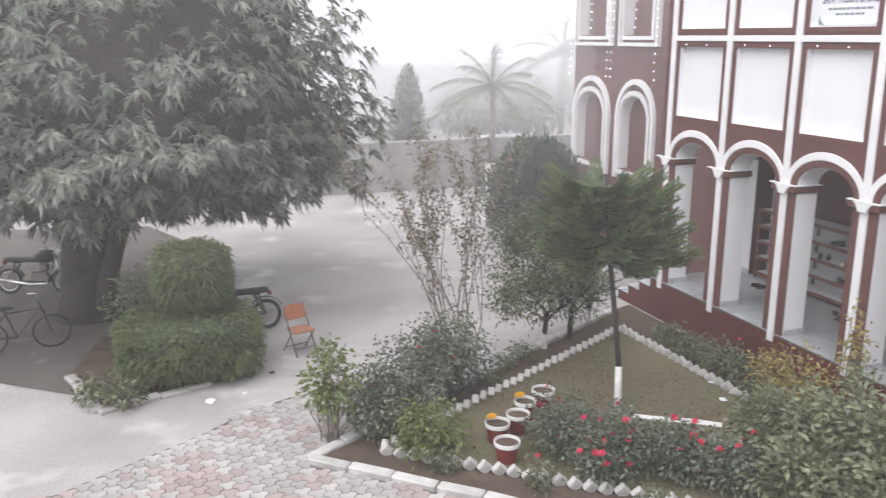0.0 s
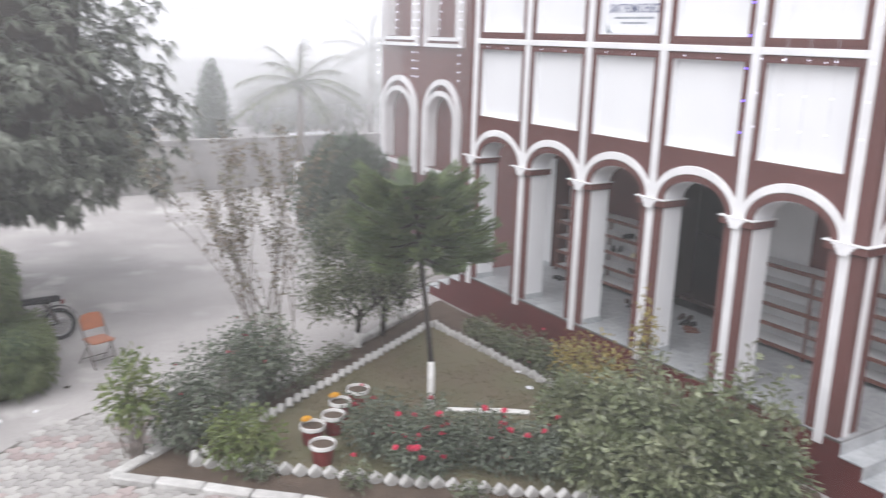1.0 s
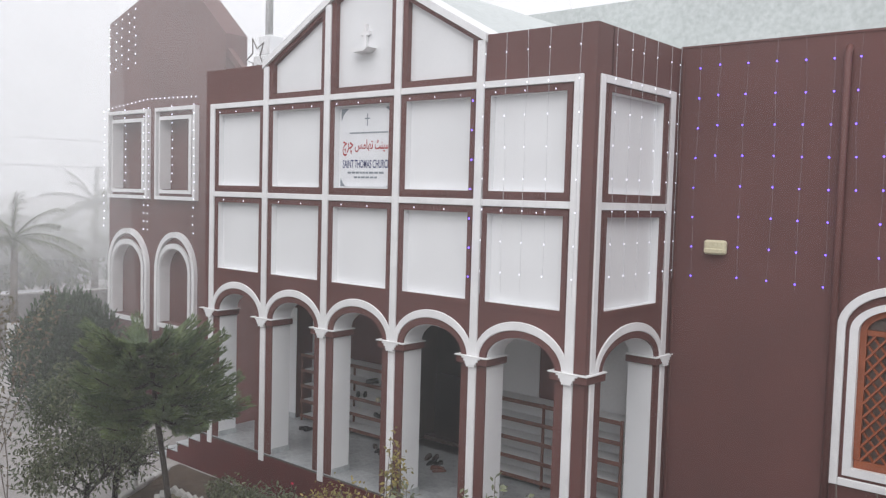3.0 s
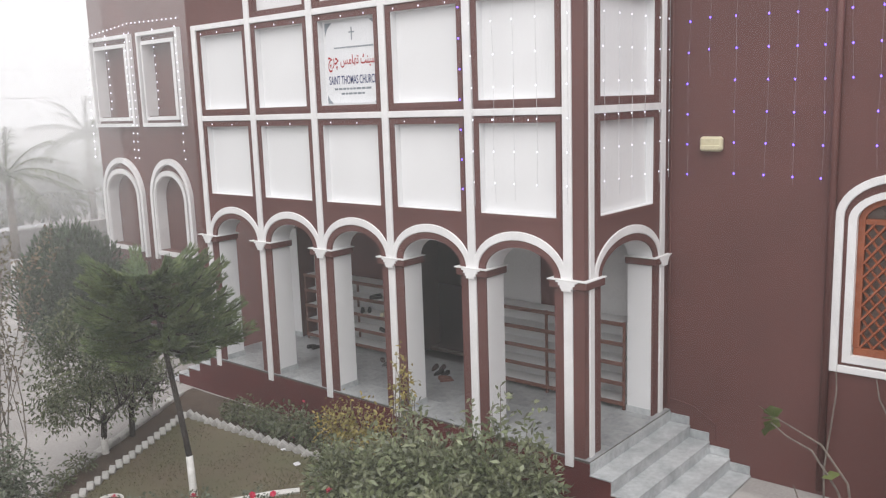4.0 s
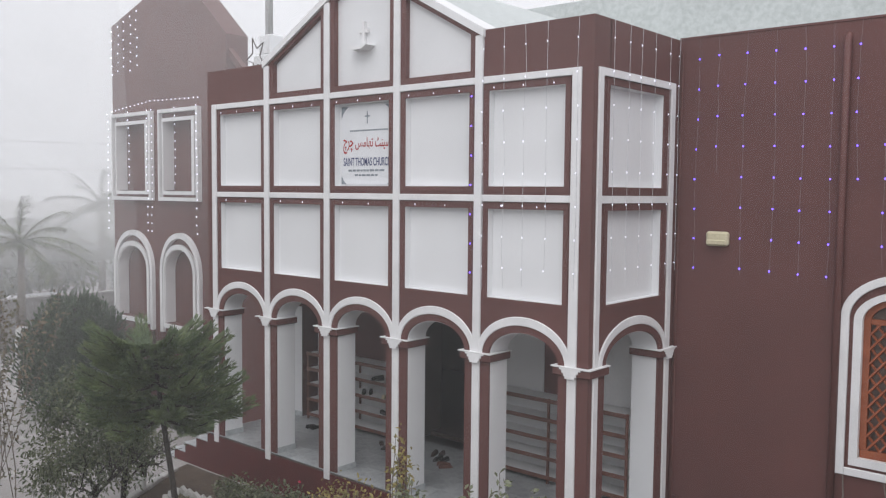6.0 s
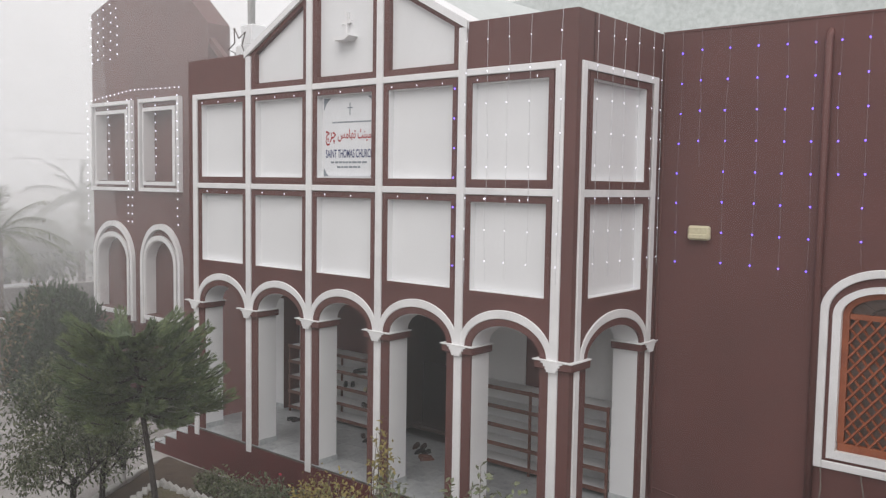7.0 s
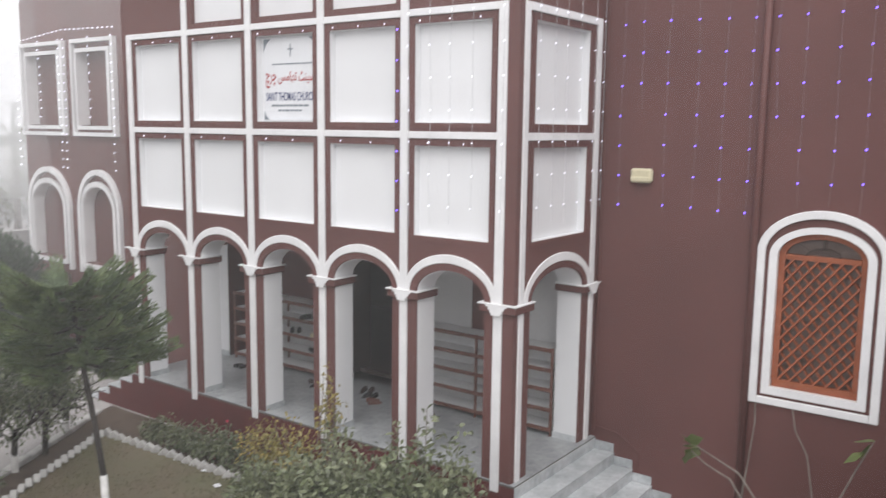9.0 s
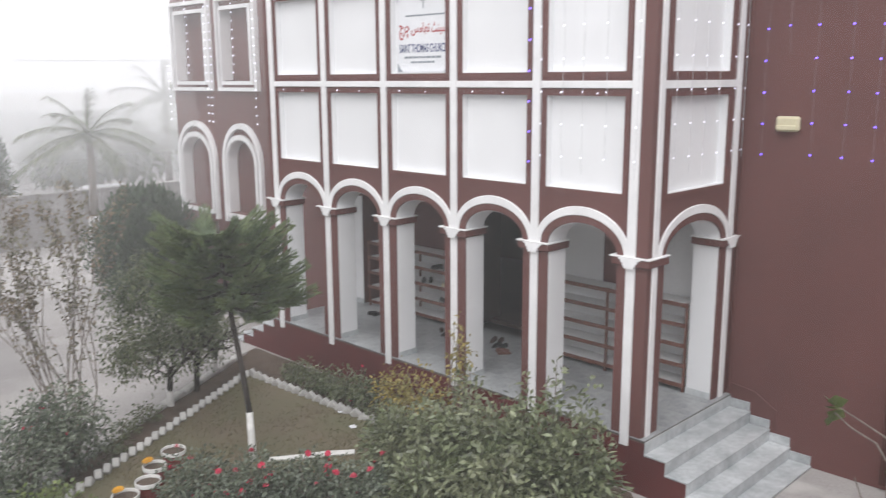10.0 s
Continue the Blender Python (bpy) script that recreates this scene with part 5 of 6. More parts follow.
part("pole", Mesh().tube([(-2.2, 3.0, 9.2), (-2.2, 3.0, 11.5)], 0.09, 10), PALEWALL, tank, smooth=True)

# ---- strings of lights ----
bulb_mesh = Mesh().lathe([(0.003, -0.012), (0.0075, -0.005), (0.0075, 0.005), (0.003, 0.012)], 0, 0, 6).data("bulb", BULB, tidy=False)
bulb_blue = Mesh().lathe([(0.003, -0.014), (0.012, -0.006), (0.012, 0.006), (0.003, 0.014)], 0, 0, 6).data("bulb", BULB_BLUE, tidy=False)
bulb_big = Mesh().lathe([(0.005, -0.02), (0.012, -0.006), (0.012, 0.006), (0.005, 0.02)], 0, 0, 6).data("bulb", BULB, tidy=False)
random.seed(12)


def light_string(pts, step, first, mesh, label="hanging string of small lit bulbs on the wall", wire=WIRE):
    top = thing("light_string", label, "string lights", "strings of lights")
    if wire:
        part("wire", Mesh().tube(pts, 0.003, 4), wire, top, tidy=False)
    d, seg = first, 0
    for p, q in zip(pts, pts[1:]):
        p, q = Vector(p), Vector(q)
        ln = (q - p).length
        while d < ln:
            c = p + (q - p) * (d / ln)
            part("bulb", mesh, BULB, top, at=Matrix.Translation(c + Vector((random.uniform(-0.008, 0.008), -0.012, 0))))
            d += step
        d -= ln


def hang(x, y, z1, z0, jx=0.02, ax="x"):
    n = 6
    out = []
    for i in range(n + 1):
        j = random.uniform(-jx, jx)
        out.append((x + (j if ax == "x" else 0), y + (j if ax == "y" else 0), z1 + (z0 - z1) * i / n))
    return out


for x, z0 in ((8.66, 4.45), (8.96, 5.9), (9.35, 4.43), (9.78, 4.44), (10.17, 4.39), (10.54, 4.42), (10.86, 5.8), (11.2, 4.62), (11.62, 4.66), (11.98, 4.56), (12.38, 4.45), (12.8, 4.45), (13.25, 4.5), (13.7, 4.5), (14.2, 4.5)):
    light_string(hang(x, BACK - 0.03, PARAPET, z0), 0.437, 0.30 + random.uniform(-0.02, 0.02), bulb_blue)
for x, z0 in ((6.58, 4.2), (6.95, 4.25), (7.3, 4.3), (7.65, 4.5), (8.12, 4.3)):
    light_string(hang(x, -0.045, PARAPET, z0), 0.437, 0.28, bulb_mesh, "string of small lit bulbs hanging over the porch front", PALE_WIRE)
for y, z0 in ((0.45, 4.3), (0.85, 4.35), (1.2, 4.3), (1.6, 4.35), (2.05, 4.4), (2.35, 4.45)):
    light_string(hang(RIGHT + 0.045, y, PARAPET, z0, ax="y"), 0.437, 0.25, bulb_mesh, "string of small lit bulbs hanging over the porch side", PALE_WIRE)
light_string([(COLS[4] - 0.1, -0.05, 7.15), (COLS[4] - 0.1, -0.05, 4.1)], 0.42, 0.2, bulb_blue, "string of lit bulbs down a white strip", wire=None)
for c in COLS[:5]:
    light_string([(c + 0.1, -0.06, ROW_A - 0.12), (c + BAY - 0.2, -0.06, ROW_A - 0.13)], 0.5, 0.2, bulb_mesh, "sparse lit bulbs along a row of panels", wire=None)
    light_string([(c + 0.15, -0.06, ROW_B - 0.1), (c + BAY - 0.2, -0.06, ROW_B - 0.12)], 0.6, 0.3, bulb_mesh, "sparse lit bulbs along a row of panels", wire=None)
for x in (-8.45, -7.35, -6.42, -6.2, -5.1, -4.15):
    light_string(hang(x, TY - 0.16, 7.75, 4.3 if x not in (-7.35, -5.1) else 5.6, 0.05), 0.21, 0.1, bulb_big, "dense string of lit bulbs on the tower", wire=None)
for k in range(5):
    x = -8.4 + 0.33 * k
    light_string(hang(x, TY - 0.04, 10.0 + 0.1 * k, 8.7 - 0.1 * (k % 2), 0.05), 0.24, 0.1, bulb_big, "short string of lit bulbs high on the tower", wire=None)
light_string([(-8.5, TY - 0.06, 7.72), (-6.4, TY - 0.06, 7.9), (-4.2, TY - 0.06, 7.85)], 0.2, 0.1, bulb_big, "string of lit bulbs over the tower windows", wire=None)

# ---- plant with bare stems beside the wall ----
def wall_plant():
    rng = np.random.default_rng(77)
    top = thing("fig_plant", "bare-stemmed plant with a few large leaves beside the wall", "plant")
    stems = [
        [(11.6, 0.9, 0.0), (11.4, 1.05, 0.9), (11.05, 1.15, 1.28), (10.75, 1.2, 1.38), (10.45, 1.2, 1.5)],
        [(11.62, 0.9, 0.0), (11.3, 1.0, 0.8), (10.95, 1.1, 1.2), (10.6, 1.2, 1.28), (10.4, 1.2, 1.42)],
        [(11.6, 0.9, 0.0), (12.1, 1.0, 0.9), (12.4, 1.15, 1.7), (12.55, 1.2, 2.05)],
        [(11.6, 0.9, 0.0), (11.2, 0.8, 0.3), (10.95, 0.75, 0.6), (10.85, 0.75, 0.85)],
        [(11.6, 0.9, 0.0), (11.3, 0.7, 0.25), (11.12, 0.6, 0.62)],
    ]
    for s in stems:
        part("stem", Mesh().tube(s, list(np.linspace(0.018, 0.008, len(s))), 6), PALE_BARK, top, tidy=False)
    P = np.array([(10.45, 1.2, 1.5), (10.5, 1.18, 1.49), (10.47, 1.22, 1.47), (10.43, 1.18, 1.5), (10.4, 1.2, 1.42), (12.55, 1.2, 2.05), (12.5, 1.2, 2.0), (12.45, 1.15, 1.9), (11.3, 1.05, 1.0), (11.4, 0.9, 0.5), (11.5, 0.85, 0.45), (11.75, 0.9, 0.6)])
    D = rng.normal(size=P.shape) * 0.6 + np.array([-0.5, -0.3, 0.25])
    part("leaf", leaf_mesh("leaf", P, D, rng.uniform(0.2, 0.28, len(P)), 0.25, 0.35, LIMELEAF, rng, 0.8), LIMELEAF, top, "large pale green leaves")


wall_plant()
for pts in ([(10.86, 2.36, 1.87), (10.88, 2.34, 1.6), (10.84, 2.3, 1.1), (10.8, 2.2, 0.5), (10.85, 2.1, 0.0)], [(11.36, 2.36, 1.87), (11.42, 2.32, 1.6), (11.6, 2.28, 1.3), (11.75, 2.2, 0.6), (11.7, 2.1, 0.0)]):
    piece("dry_vine", Mesh().tube(pts, [0.009, 0.011, 0.012, 0.014, 0.016], 5), PALE_BARK, "dry bare vine stem against the maroon wall", "vine", group="dry vines", tidy=False)

# ---- litter and small ground things ----
random.seed(2)
for x, y, s, mat, lab in ((1.15, -8.87, 0.11, PAPER, "crumpled white paper scrap on concrete"), (1.02, -8.33, 0.05, PAPER, "crumpled white paper scrap on concrete"), (0.32, -7.8, 0.07, BARK, "dry brown leaf on concrete"), (3.28, -1.14, 0.08, PAPER, "crumpled white paper scrap on the lawn"), (3.91, -1.39, 0.09, PAPER, "crumpled white paper scrap on the lawn")):
    m = Mesh()
    ring = [(s * math.cos(i * 1.05) * random.uniform(0.6, 1.2), s * math.sin(i * 1.05) * random.uniform(0.5, 0.9), random.uniform(0.003, 0.03)) for i in range(6)]
    m.add([(x, y, 0.035 if y < -2 else 0.1)] + [(x + a, y + b, c + (0.0 if y < -2 else 0.07)) for a, b, c in ring], [(0, i + 1, (i + 1) % 6 + 1) for i in range(6)])
    piece("litter", m, mat, lab, "litter", group="bits of litter", tidy=False)
edge = piece("whitewashed_stick", Mesh().tube([(3.95, -3.05, 0.085), (4.24, -2.67, 0.09), (4.47, -2.3, 0.095), (4.69, -2.0, 0.09)], [0.035, 0.045, 0.05, 0.045], 6), WHITEWASH, "whitewashed stone edge lying across the lawn", "edging")

# rough bed with a cement rim round the mango and the clipped bush
piece("tree_bed", lump([(1.05, -10.5), (0.75, -9.6), (0.3, -8.2), (-0.6, -7.9), (-2.5, -9.0), (-2.5, -10.6), (-0.6, -11.0)], 0.03, 0.25, 0.05, 8), SOIL, "bare soil bed under the clipped bush", "soil", "structure", smooth=True, tidy=False)
piece("shaded_dusty_yard", lump([(-15.0, -22.0), (-1.2, -12.7), (0.2, -10.9), (0.9, -9.9), (0.35, -8.5), (-1.0, -8.0), (-3.4, -7.9), (-7.5, -7.6), (-12.5, -9.6)], 0.012, 0.4, 0.012, 9), DUST_IN_SHADE, "dusty trodden earth, coloured darker for the mango tree's shade", "ground", "structure", smooth=True, tidy=False)
rim = thing("cement_rim", "broken low cement rim round the tree bed", "kerb", "", "structure")
for i, (p, q) in enumerate((((-0.6, -11.0), (1.05, -10.5)), ((1.05, -10.5), (0.75, -9.6)), ((0.75, -9.6), (0.45, -8.8)))):
    places, size, turn = along(p, q, 0.45)
    for x, y in places:
        part("cement_block", Mesh().box(-size / 2, size / 2 - 0.01, -0.09, 0.09, -0.02, random.uniform(0.05, 0.1)), CONCRETE, rim, bevel=0.02, at=pose(x, y, 0, random.uniform(-4, 4), random.uniform(-3, 3), turn + random.uniform(-6, 6)))
shrub("bed_plant", "weedy green plants under the clipped bush", (0.95, -10.1), [(0.9, -10.2, 0.22, 0.35, 0.4, 0.22), (0.6, -10.58, 0.2, 0.35, 0.3, 0.2)], 500, 0.12, 0.05, CITRUS, 131, "plant", group="bed plants")
shrub("bush", "dark leafy bush behind the clipped thuja", (-1.38, -9.68), [(-1.38, -9.59, 0.8, 0.7, 0.8, 0.75)], 2400, 0.1, 0.045, CITRUS, 132, "bush")

# unseen plain house added to close the near side and block low sky light
house = thing("unseen_house", "plain flat-roofed house added out of view to block sky light", "house", "", "structure")
part("wall", Mesh().box(13.75, 26, -24, 1.6, -0.1, 3.9), PALEWALL, house)
part("roof", Mesh().box(13.7, 26.05, -24.05, 1.65, 3.9, 4.05), GREYWALL, house)
part("upper_wall", Mesh().box(17.5, 26, -24, 1.6, 4.05, 7.4), PALEWALL, house)

# ---- beyond the courtyard ----
back_wall = piece("boundary_wall", Mesh().box(-16.05, -15.75, -60, 14, -0.1, 1.74).box(-16.1, -15.7, -60, 14, 1.74, 1.82), GREYWALL, "long weathered grey boundary wall", "wall", "structure")


def car(x, y, turn, label):
    top = thing("car", label, "car", "parked cars", at=pose(x, y, 0, 0, 0, turn))
    body = [(-2.05, 0.35), (2.05, 0.35), (2.1, 0.7), (1.95, 0.86), (1.1, 0.95), (0.45, 1.42), (-1.3, 1.46), (-1.95, 1.0), (-2.1, 0.8)]
    part("body", Mesh().prism(body, -0.8, 0.8), CARWHITE, top, "white body", bevel=0.06)
    part("side_window", Mesh().prism([(-1.5, 1.0), (0.95, 0.98), (0.4, 1.34), (-1.2, 1.37)], -0.806, -0.801), GLASSY, top)
    part("side_window", Mesh().prism([(-1.5, 1.0), (0.95, 0.98), (0.4, 1.34), (-1.2, 1.37)], 0.801, 0.806), GLASSY, top)
    for a in (-1.3, 1.3):
        for s in (-0.72, 0.72):
            part("wheel", Mesh(lambda u, d, z: (u + a, d + s, z + 0.32)).tube([(0, -0.1, 0), (0, 0.1, 0)], 0.32, 16), BLACK, top)


car(-18.2, -0.9, 80, "white hatchback parked behind the wall")
car(-18.6, 1.7, 100, "white hatchback parked behind the wall")
car(-19.4, 5.6, 95, "white saloon parked behind the wall")


def far_house(x, y, w, d, h, label):
    top = thing("far_house", label, "house", "far houses")
    part("wall", Mesh().box(x - d, x, y - w / 2, y + w / 2, -0.1, h), PALEWALL, top)
    part("roof", Mesh().box(x - d - 0.3, x + 0.3, y - w / 2 - 0.3, y + w / 2 + 0.3, h, h + 0.25), PALEWALL, top)
    n = max(2, int(w / 2.6))
    for i in range(n):
        for k in range(int(h / 3)):
            c = y - w / 2 + w * (i + 0.5) / n
            win = part("window", Mesh().box(x, x + 0.05, c - 0.6, c + 0.6, 0.9 + 3 * k, 2.4 + 3 * k), GLASSY, top)
            part("sill", Mesh().box(x, x + 0.15, c - 0.7, c + 0.7, 0.8 + 3 * k, 0.9 + 3 * k), PALEWALL, win)


far_house(-34, -4, 12, 8, 6.4, "pale two-storey house fading into the fog")
far_house(-38, 12, 14, 8, 3.6, "pale single-storey house fading into the fog")


def far_tree(x, y, h, r, seed):
    rng = np.random.default_rng(seed)
    top = thing("far_tree", "leafy tree fading into the fog", "tree", "far trees")
    part("trunk", Mesh().tube([(x, y, 0), (x + 0.1, y, h * 0.5)], [0.25, 0.16], 8), BARK, top)
    P, N = in_blobs([(x, y, h * 0.65, r, r, h * 0.33), (x + 0.4, y + r * 0.6, h * 0.55, r * 0.7, r * 0.7, h * 0.25), (x, y - r * 0.6, h * 0.5, r * 0.7, r * 0.7, h * 0.25)], 3500, rng, 0.5, 0.35)
    part("foliage", leaf_mesh("foliage", P, N + rng.normal(size=P.shape) * 0.6, rng.uniform(0.25, 0.45, len(P)), 0.14, 0.6, CITRUS, rng), CITRUS, top)


for x, y, h, r, s in ((-24, 6.5, 4.2, 2.4, 1), (-26, 13, 5.0, 2.8, 2), (-30, -9, 6.5, 3.0, 3), (-22, -8, 5.5, 2.6, 4), (-13.6, 7.5, 2.6, 1.3, 5)):
    far_tree(x, y, h, r, 140 + s)

# ---- grass ----
rng = np.random.default_rng(1)
n = 26000
u, v = rng.random(n), rng.random(n)
flip = u + v > 1
u[flip], v[flip] = 1 - u[flip], 1 - v[flip]
A, B, C = (np.array(p) for p in (IN_A, IN_B, IN_C))
xy = A + (B - A) * u[:, None] + (C - A) * v[:, None]
patch = np.array([noise.noise((p[0] * 0.9, p[1] * 0.9, 0.3)) for p in xy])
xy = xy[patch + rng.normal(size=n) * 0.25 > -0.12]
P = np.column_stack([xy, np.full(len(xy), 0.06)])
tagged(part("grass", leaf_mesh("grass", P, rng.normal(size=P.shape) * 0.6 + np.array([0, 0, 0.9]), rng.uniform(0.03, 0.07, len(P)), 0.012, 0.2, GRASS, rng, 0.2), GRASS), "short patchy grass on the lawn", "grass", "", "stuff")

# ---- porch floor slabs and path pavers, last ----
floor = tagged(part("porch_floor", Mesh().box(LEFT + 0.01, RIGHT + 0.08, 0.0, BACK - 0.004, FLOOR - 0.05, FLOOR - 0.012), JOINT), "grey marble slab porch floor", "floor", "", "structure")
nx, ny = 14, 4
sx, sy = (RIGHT + 0.08 - LEFT) / nx, (BACK - 0.02 + 0.02) / ny
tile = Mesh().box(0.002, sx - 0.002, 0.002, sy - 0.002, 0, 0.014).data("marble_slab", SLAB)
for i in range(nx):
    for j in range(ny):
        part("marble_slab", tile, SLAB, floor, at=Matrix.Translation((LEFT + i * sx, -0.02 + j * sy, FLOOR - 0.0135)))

# three-lobed interlocking pavers
R = 0.066
trihex, seen = [], {}
cells = [(0, 0), (1, 0), (0, 1)]


def centre(q, r):
    return (R * math.sqrt(3) * (q + r / 2), R * 1.5 * r)


edges = {}
for q, r in cells:
    cx, cy = centre(q, r)
    ring = [(round(cx + R * math.cos(math.pi / 6 + k * math.pi / 3), 5), round(cy + R * math.sin(math.pi / 6 + k * math.pi / 3), 5)) for k in range(6)]
    for a, b in zip(ring, ring[1:] + ring[:1]):
        near = next((k for k in edges if math.dist(k[0], b) < 1e-3 and math.dist(k[1], a) < 1e-3), None)
        if near:
            edges.pop(near)
        else:
            edges[(a, b)] = 1
loop = [next(iter(edges))]
while len(loop) < len(edges):
    loop.append(next(e for e in edges if math.dist(e[0], loop[-1][1]) < 1e-3))
outline = [a for a, b in loop]
mx, my = sum(p[0] for p in outline) / 12, sum(p[1] for p in outline) / 12
outline = [((x - mx) * 0.955, (y - my) * 0.955) for x, y in outline]
low, high = [(x, y, 0.0) for x, y in outline], [(x * 0.955, y * 0.955, 0.022) for x, y in outline]
pv = Mesh().add(low + [(x, y, 0.014) for x, y in outline] + high, [(i, (i + 1) % 12, (i + 1) % 12 + 12, i + 12) for i in range(12)] + [(i + 12, (i + 1) % 12 + 12, (i + 1) % 12 + 24, i + 24) for i in range(12)] + [tuple(range(24, 36))])
PATH_POLY = [(1.4, -6.2), (1.3, -7.4), (1.75, -8.4), (2.32, -9.1), (2.9, -10.1), (3.4, -10.9), (3.6, -12.0), (4.4, -12.4), (5.4, -10.2), (6.0, -7.0), (9.2, -1.9), (9.3, -1.45), (3.6, -7.92), (2.7, -6.45)]
path = tagged(part("paved_path", Mesh().slab(PATH_POLY, 0.0, 0.006), JOINT), "path of grey and reddish interlocking concrete pavers", "path", "", "structure")


def inside(x, y, poly):
    hit = False
    for (x0, y0), (x1, y1) in zip(poly, poly[1:] + poly[:1]):
        if (y0 > y) != (y1 > y) and x < (x1 - x0) * (y - y0) / (y1 - y0) + x0:
            hit = not hit
    return hit


grey, red = pv.data("paver", PAVER, tidy=False), pv.data("paver", PAVER_RED, tidy=False)
turn = math.radians(31)
spots = []
for i in range(-95, 95):
    for j in range(-95, 95):
        q, r = i - j, i + 2 * j
        x, y = centre(q, r)
        x, y = 3.5 + x * math.cos(turn) - y * math.sin(turn), -8.2 + x * math.sin(turn) + y * math.cos(turn)
        if inside(x, y, PATH_POLY):
            spots.append((x, y))
random.seed(6)
rest = {0: Mesh(), 1: Mesh()}
spots.sort(key=lambda s: abs(s[0] - 3.2) + 0.7 * abs(s[1] + 8.3))
for k, (x, y) in enumerate(spots):
    tint = 1 if noise.noise((x * 0.9, y * 0.9, 4.0)) + random.uniform(-0.5, 0.5) > 0.18 else 0
    at = pose(x, y, 0.004 + random.uniform(-0.004, 0.003), random.uniform(-1.2, 1.2), random.uniform(-1.2, 1.2), 31)
    if k < 300:
        part("paver", red if tint else grey, PAVER, path, at=at)
    else:
        rest[tint].add([tuple(at @ Vector(v)) for v in pv.v], pv.f)
for tint, m in rest.items():
    if m.v:
        tagged(part("pavers", m, PAVER_RED if tint else PAVER, path, tidy=False), kind="stuff")

# ---- fog, stood in for by see-through sheets ----
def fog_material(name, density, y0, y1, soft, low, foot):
    """Haze put on a sheet: scatters light, lets the rest through, thins out towards its ends and the ground."""
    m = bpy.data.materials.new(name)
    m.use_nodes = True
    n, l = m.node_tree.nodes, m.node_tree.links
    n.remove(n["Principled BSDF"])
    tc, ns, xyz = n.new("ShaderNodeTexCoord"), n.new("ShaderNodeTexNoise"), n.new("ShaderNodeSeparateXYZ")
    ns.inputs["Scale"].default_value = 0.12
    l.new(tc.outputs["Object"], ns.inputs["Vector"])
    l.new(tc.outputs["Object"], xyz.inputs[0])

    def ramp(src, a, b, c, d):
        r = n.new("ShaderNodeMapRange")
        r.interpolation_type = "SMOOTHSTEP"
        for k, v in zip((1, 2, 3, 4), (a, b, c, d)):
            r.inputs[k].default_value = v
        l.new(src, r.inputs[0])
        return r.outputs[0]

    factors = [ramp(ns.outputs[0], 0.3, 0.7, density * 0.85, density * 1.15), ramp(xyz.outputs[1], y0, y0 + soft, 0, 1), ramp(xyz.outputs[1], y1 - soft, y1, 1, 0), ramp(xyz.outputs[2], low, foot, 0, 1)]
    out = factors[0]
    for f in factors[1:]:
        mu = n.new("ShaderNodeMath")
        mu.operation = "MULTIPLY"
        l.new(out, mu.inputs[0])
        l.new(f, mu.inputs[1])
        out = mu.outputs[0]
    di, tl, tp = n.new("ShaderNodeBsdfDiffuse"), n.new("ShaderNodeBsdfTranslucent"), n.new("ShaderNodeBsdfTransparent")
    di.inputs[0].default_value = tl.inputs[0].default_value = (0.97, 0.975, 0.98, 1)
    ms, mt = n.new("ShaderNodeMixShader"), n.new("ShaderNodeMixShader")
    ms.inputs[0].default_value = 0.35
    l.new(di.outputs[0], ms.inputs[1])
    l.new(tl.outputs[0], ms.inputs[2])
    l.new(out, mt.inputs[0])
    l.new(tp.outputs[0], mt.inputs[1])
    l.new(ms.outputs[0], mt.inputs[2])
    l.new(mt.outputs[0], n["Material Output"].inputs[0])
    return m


def fog_sheet(p, q, top, lean, density, soft=4.0, low=0.0, foot=2.5, open_end=0.0):
    """A leaning sheet from p to q in plan, bowed a little, added in place of foggy air."""
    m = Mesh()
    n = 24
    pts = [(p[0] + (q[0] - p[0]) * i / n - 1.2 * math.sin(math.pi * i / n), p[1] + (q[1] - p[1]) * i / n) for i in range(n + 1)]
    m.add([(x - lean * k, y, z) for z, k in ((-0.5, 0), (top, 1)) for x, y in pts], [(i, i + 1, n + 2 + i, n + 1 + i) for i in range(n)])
    tagged(part("fog_sheet", m, fog_material("fog", density, p[1], q[1] + open_end, soft, low, foot), None, tidy=False, smooth=True), "thin translucent sheet standing in for foggy haze", "fog", "fog banks", "stuff")


# the first sheet hangs just ahead of the camera and lifts the darks
fog_sheet((4.6, -17.8), (16.5, -1.2), 16, 4, 0.065, 5.0, -2.0, 9.5)
fog_sheet((2.4, -30), (2.0, -3.6), 14, 0, 0.025, 3.5, 0.0, 5.0)
fog_sheet((-1.5, -6.2), (-1.5, 2.44), 14, 0, 0.19, 3.0, -3.0, 9.0, 8.0)
fog_sheet((-6.5, -7.0), (-6.5, 2.4), 22, 3, 0.14, 3.0, -1.5, 5.0, 8.0)
fog_sheet((-11.5, -50), (-11.5, 30), 22, 5, 0.14, 4.0, -1.5, 5.0)
fog_sheet((-16.6, -60), (-16.6, 50), 30, 8, 0.42, 4.0, 0.0, 5.0)
fog_sheet((-22.5, -80), (-22.5, 90), 40, 12, 0.55)

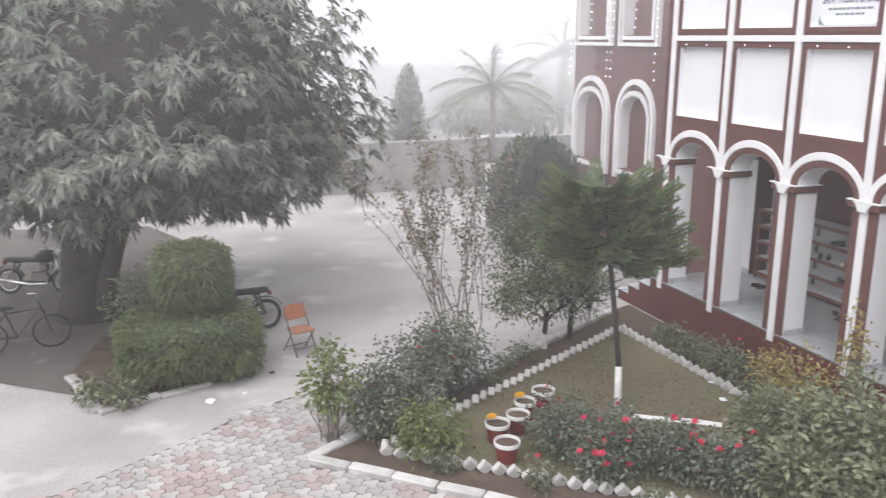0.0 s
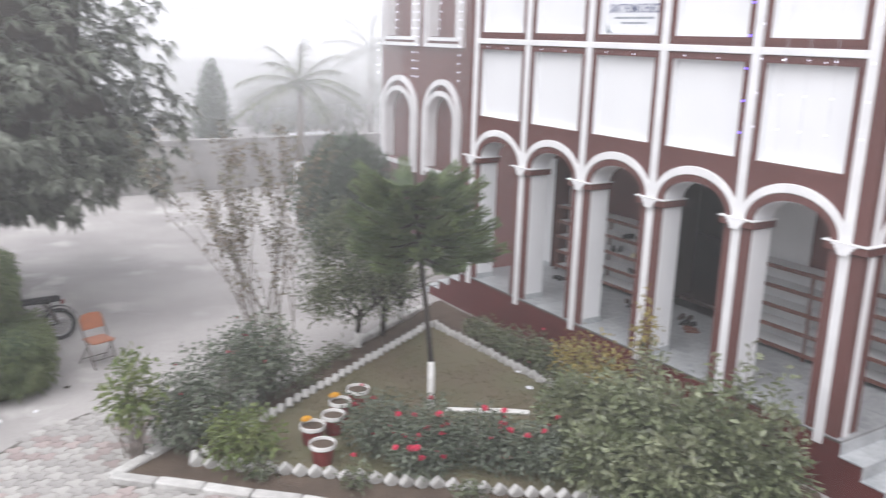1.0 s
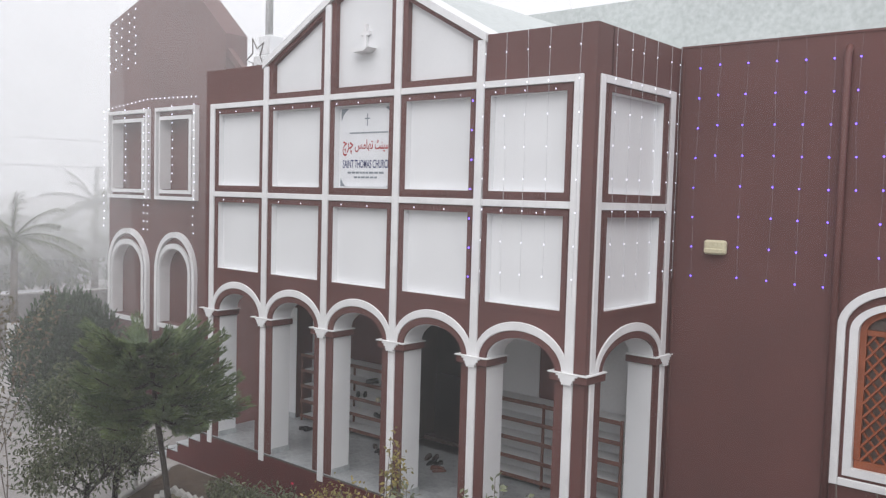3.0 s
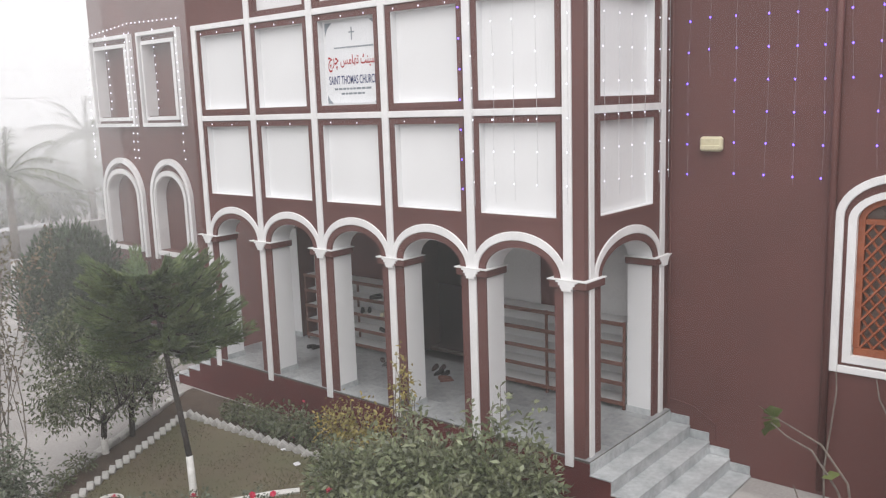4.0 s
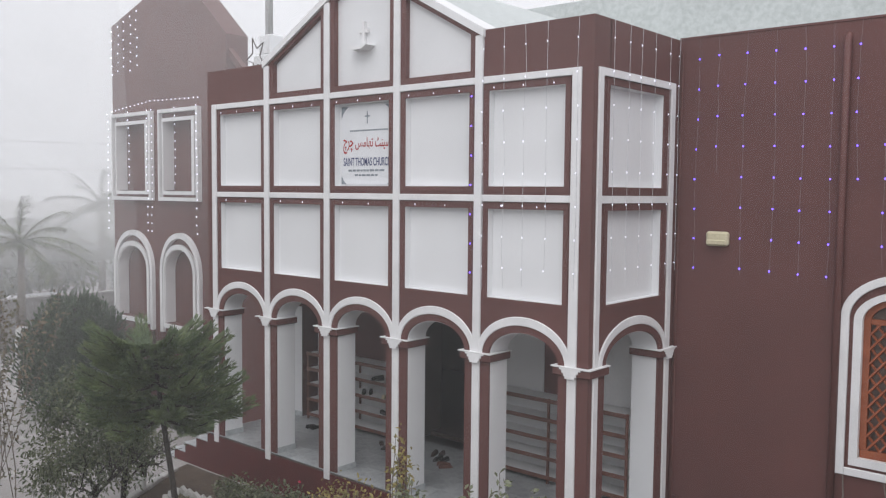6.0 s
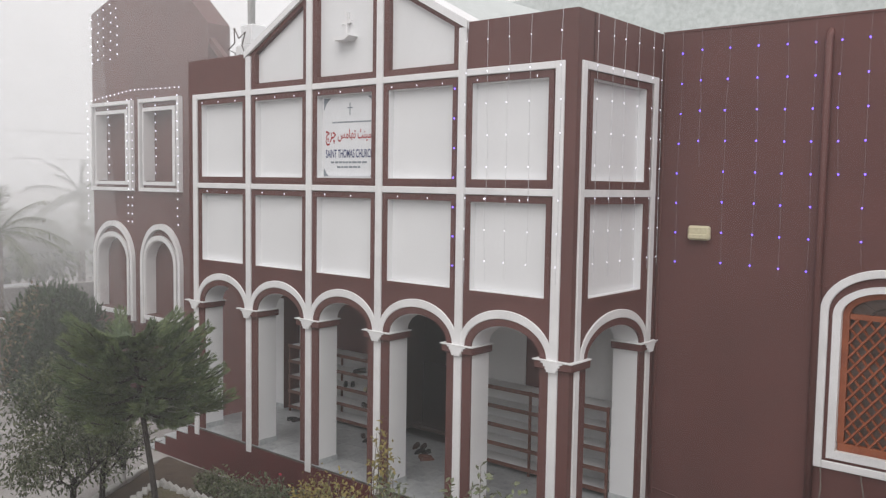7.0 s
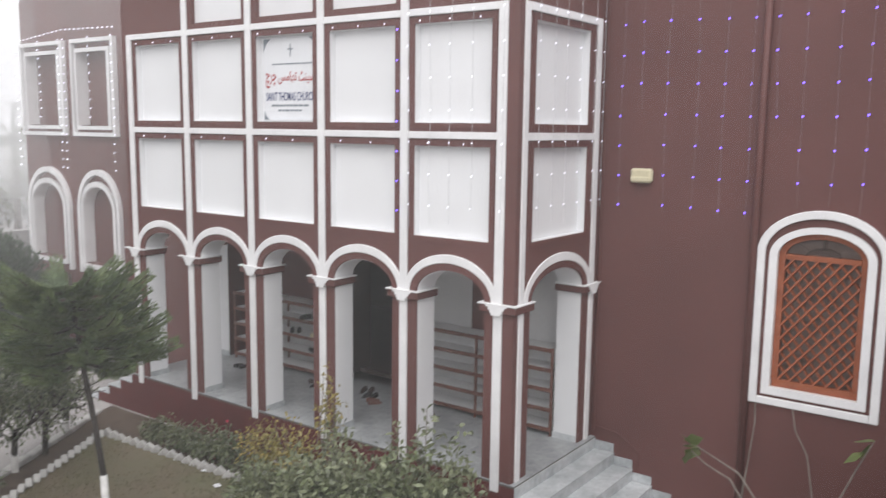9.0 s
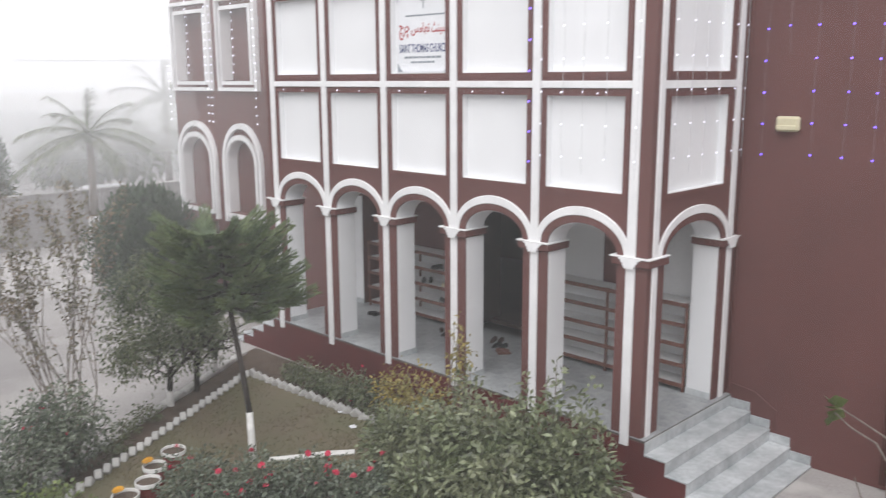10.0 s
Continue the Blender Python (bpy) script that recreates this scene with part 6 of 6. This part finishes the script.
# ---- overhead wires, switch box, bicycle ----
for k, (a, b, s) in enumerate((((-21, -14, 6.6), (-21, 30, 7.2), 0.5), ((-25, -14, 7.9), (-25, 30, 8.4), 0.45))):
    pts = [tuple(np.array(a) * (1 - u) + np.array(b) * u - np.array([0, 0, 4 * s * u * (1 - u)])) for u in np.linspace(0, 1, 14)]
    piece("overhead_wire", Mesh().tube(pts, 0.012, 4), BLACK, "thin sagging overhead wire in the fog", "wire", group="overhead wires", tidy=False)
switch = thing("switch_box", "small white switch box on the maroon wall", "switch box")
part("box", Mesh().box(-3.0, -2.86, BACK - 0.06, BACK - 0.001, 3.0, 3.2), TRIM, switch, bevel=0.01)
part("conduit", Mesh().tube([(-2.93, BACK - 0.02, 3.2), (-2.93, BACK - 0.02, 3.45)], 0.012, 5), TRIM, switch)


def bicycle(at):
    top = thing("bicycle", "dark old bicycle standing in the mango's shade", "bicycle", at=at)
    for y in (0.52, -0.52):
        w = part("wheel", torus(0.31, 0.018, (0, y, 0.33)), BLACK, top, smooth=True)
        for i in range(12):
            a = math.pi * i / 6
            part("spoke", Mesh().tube([(0, y, 0.33), (0, y + 0.31 * math.cos(a), 0.33 + 0.31 * math.sin(a))], 0.002, 3), STEEL, w, tidy=False)
    for pts in ([(0, -0.52, 0.33), (0, -0.05, 0.3), (0, 0.36, 0.8), (0, -0.2, 0.78), (0, -0.52, 0.33)], [(0, -0.05, 0.3), (0, -0.22, 0.86)], [(0, 0.52, 0.33), (0, 0.34, 0.98)]):
        part("frame_tube", Mesh().tube(pts, 0.015, 6), BLACK, top)
    part("handlebar", Mesh().tube([(-0.27, 0.2, 1.0), (-0.2, 0.34, 1.02), (0.2, 0.34, 1.02), (0.27, 0.2, 1.0)], 0.011, 6), CHROME, top)
    part("saddle", Mesh().slab([(-0.08, -0.34), (0.08, -0.34), (0.02, -0.08), (-0.02, -0.08)], 0.86, 0.9), BLACK, top, bevel=0.01)


bicycle(pose(-2.2, -11.9, 0, 0, 6, 10))
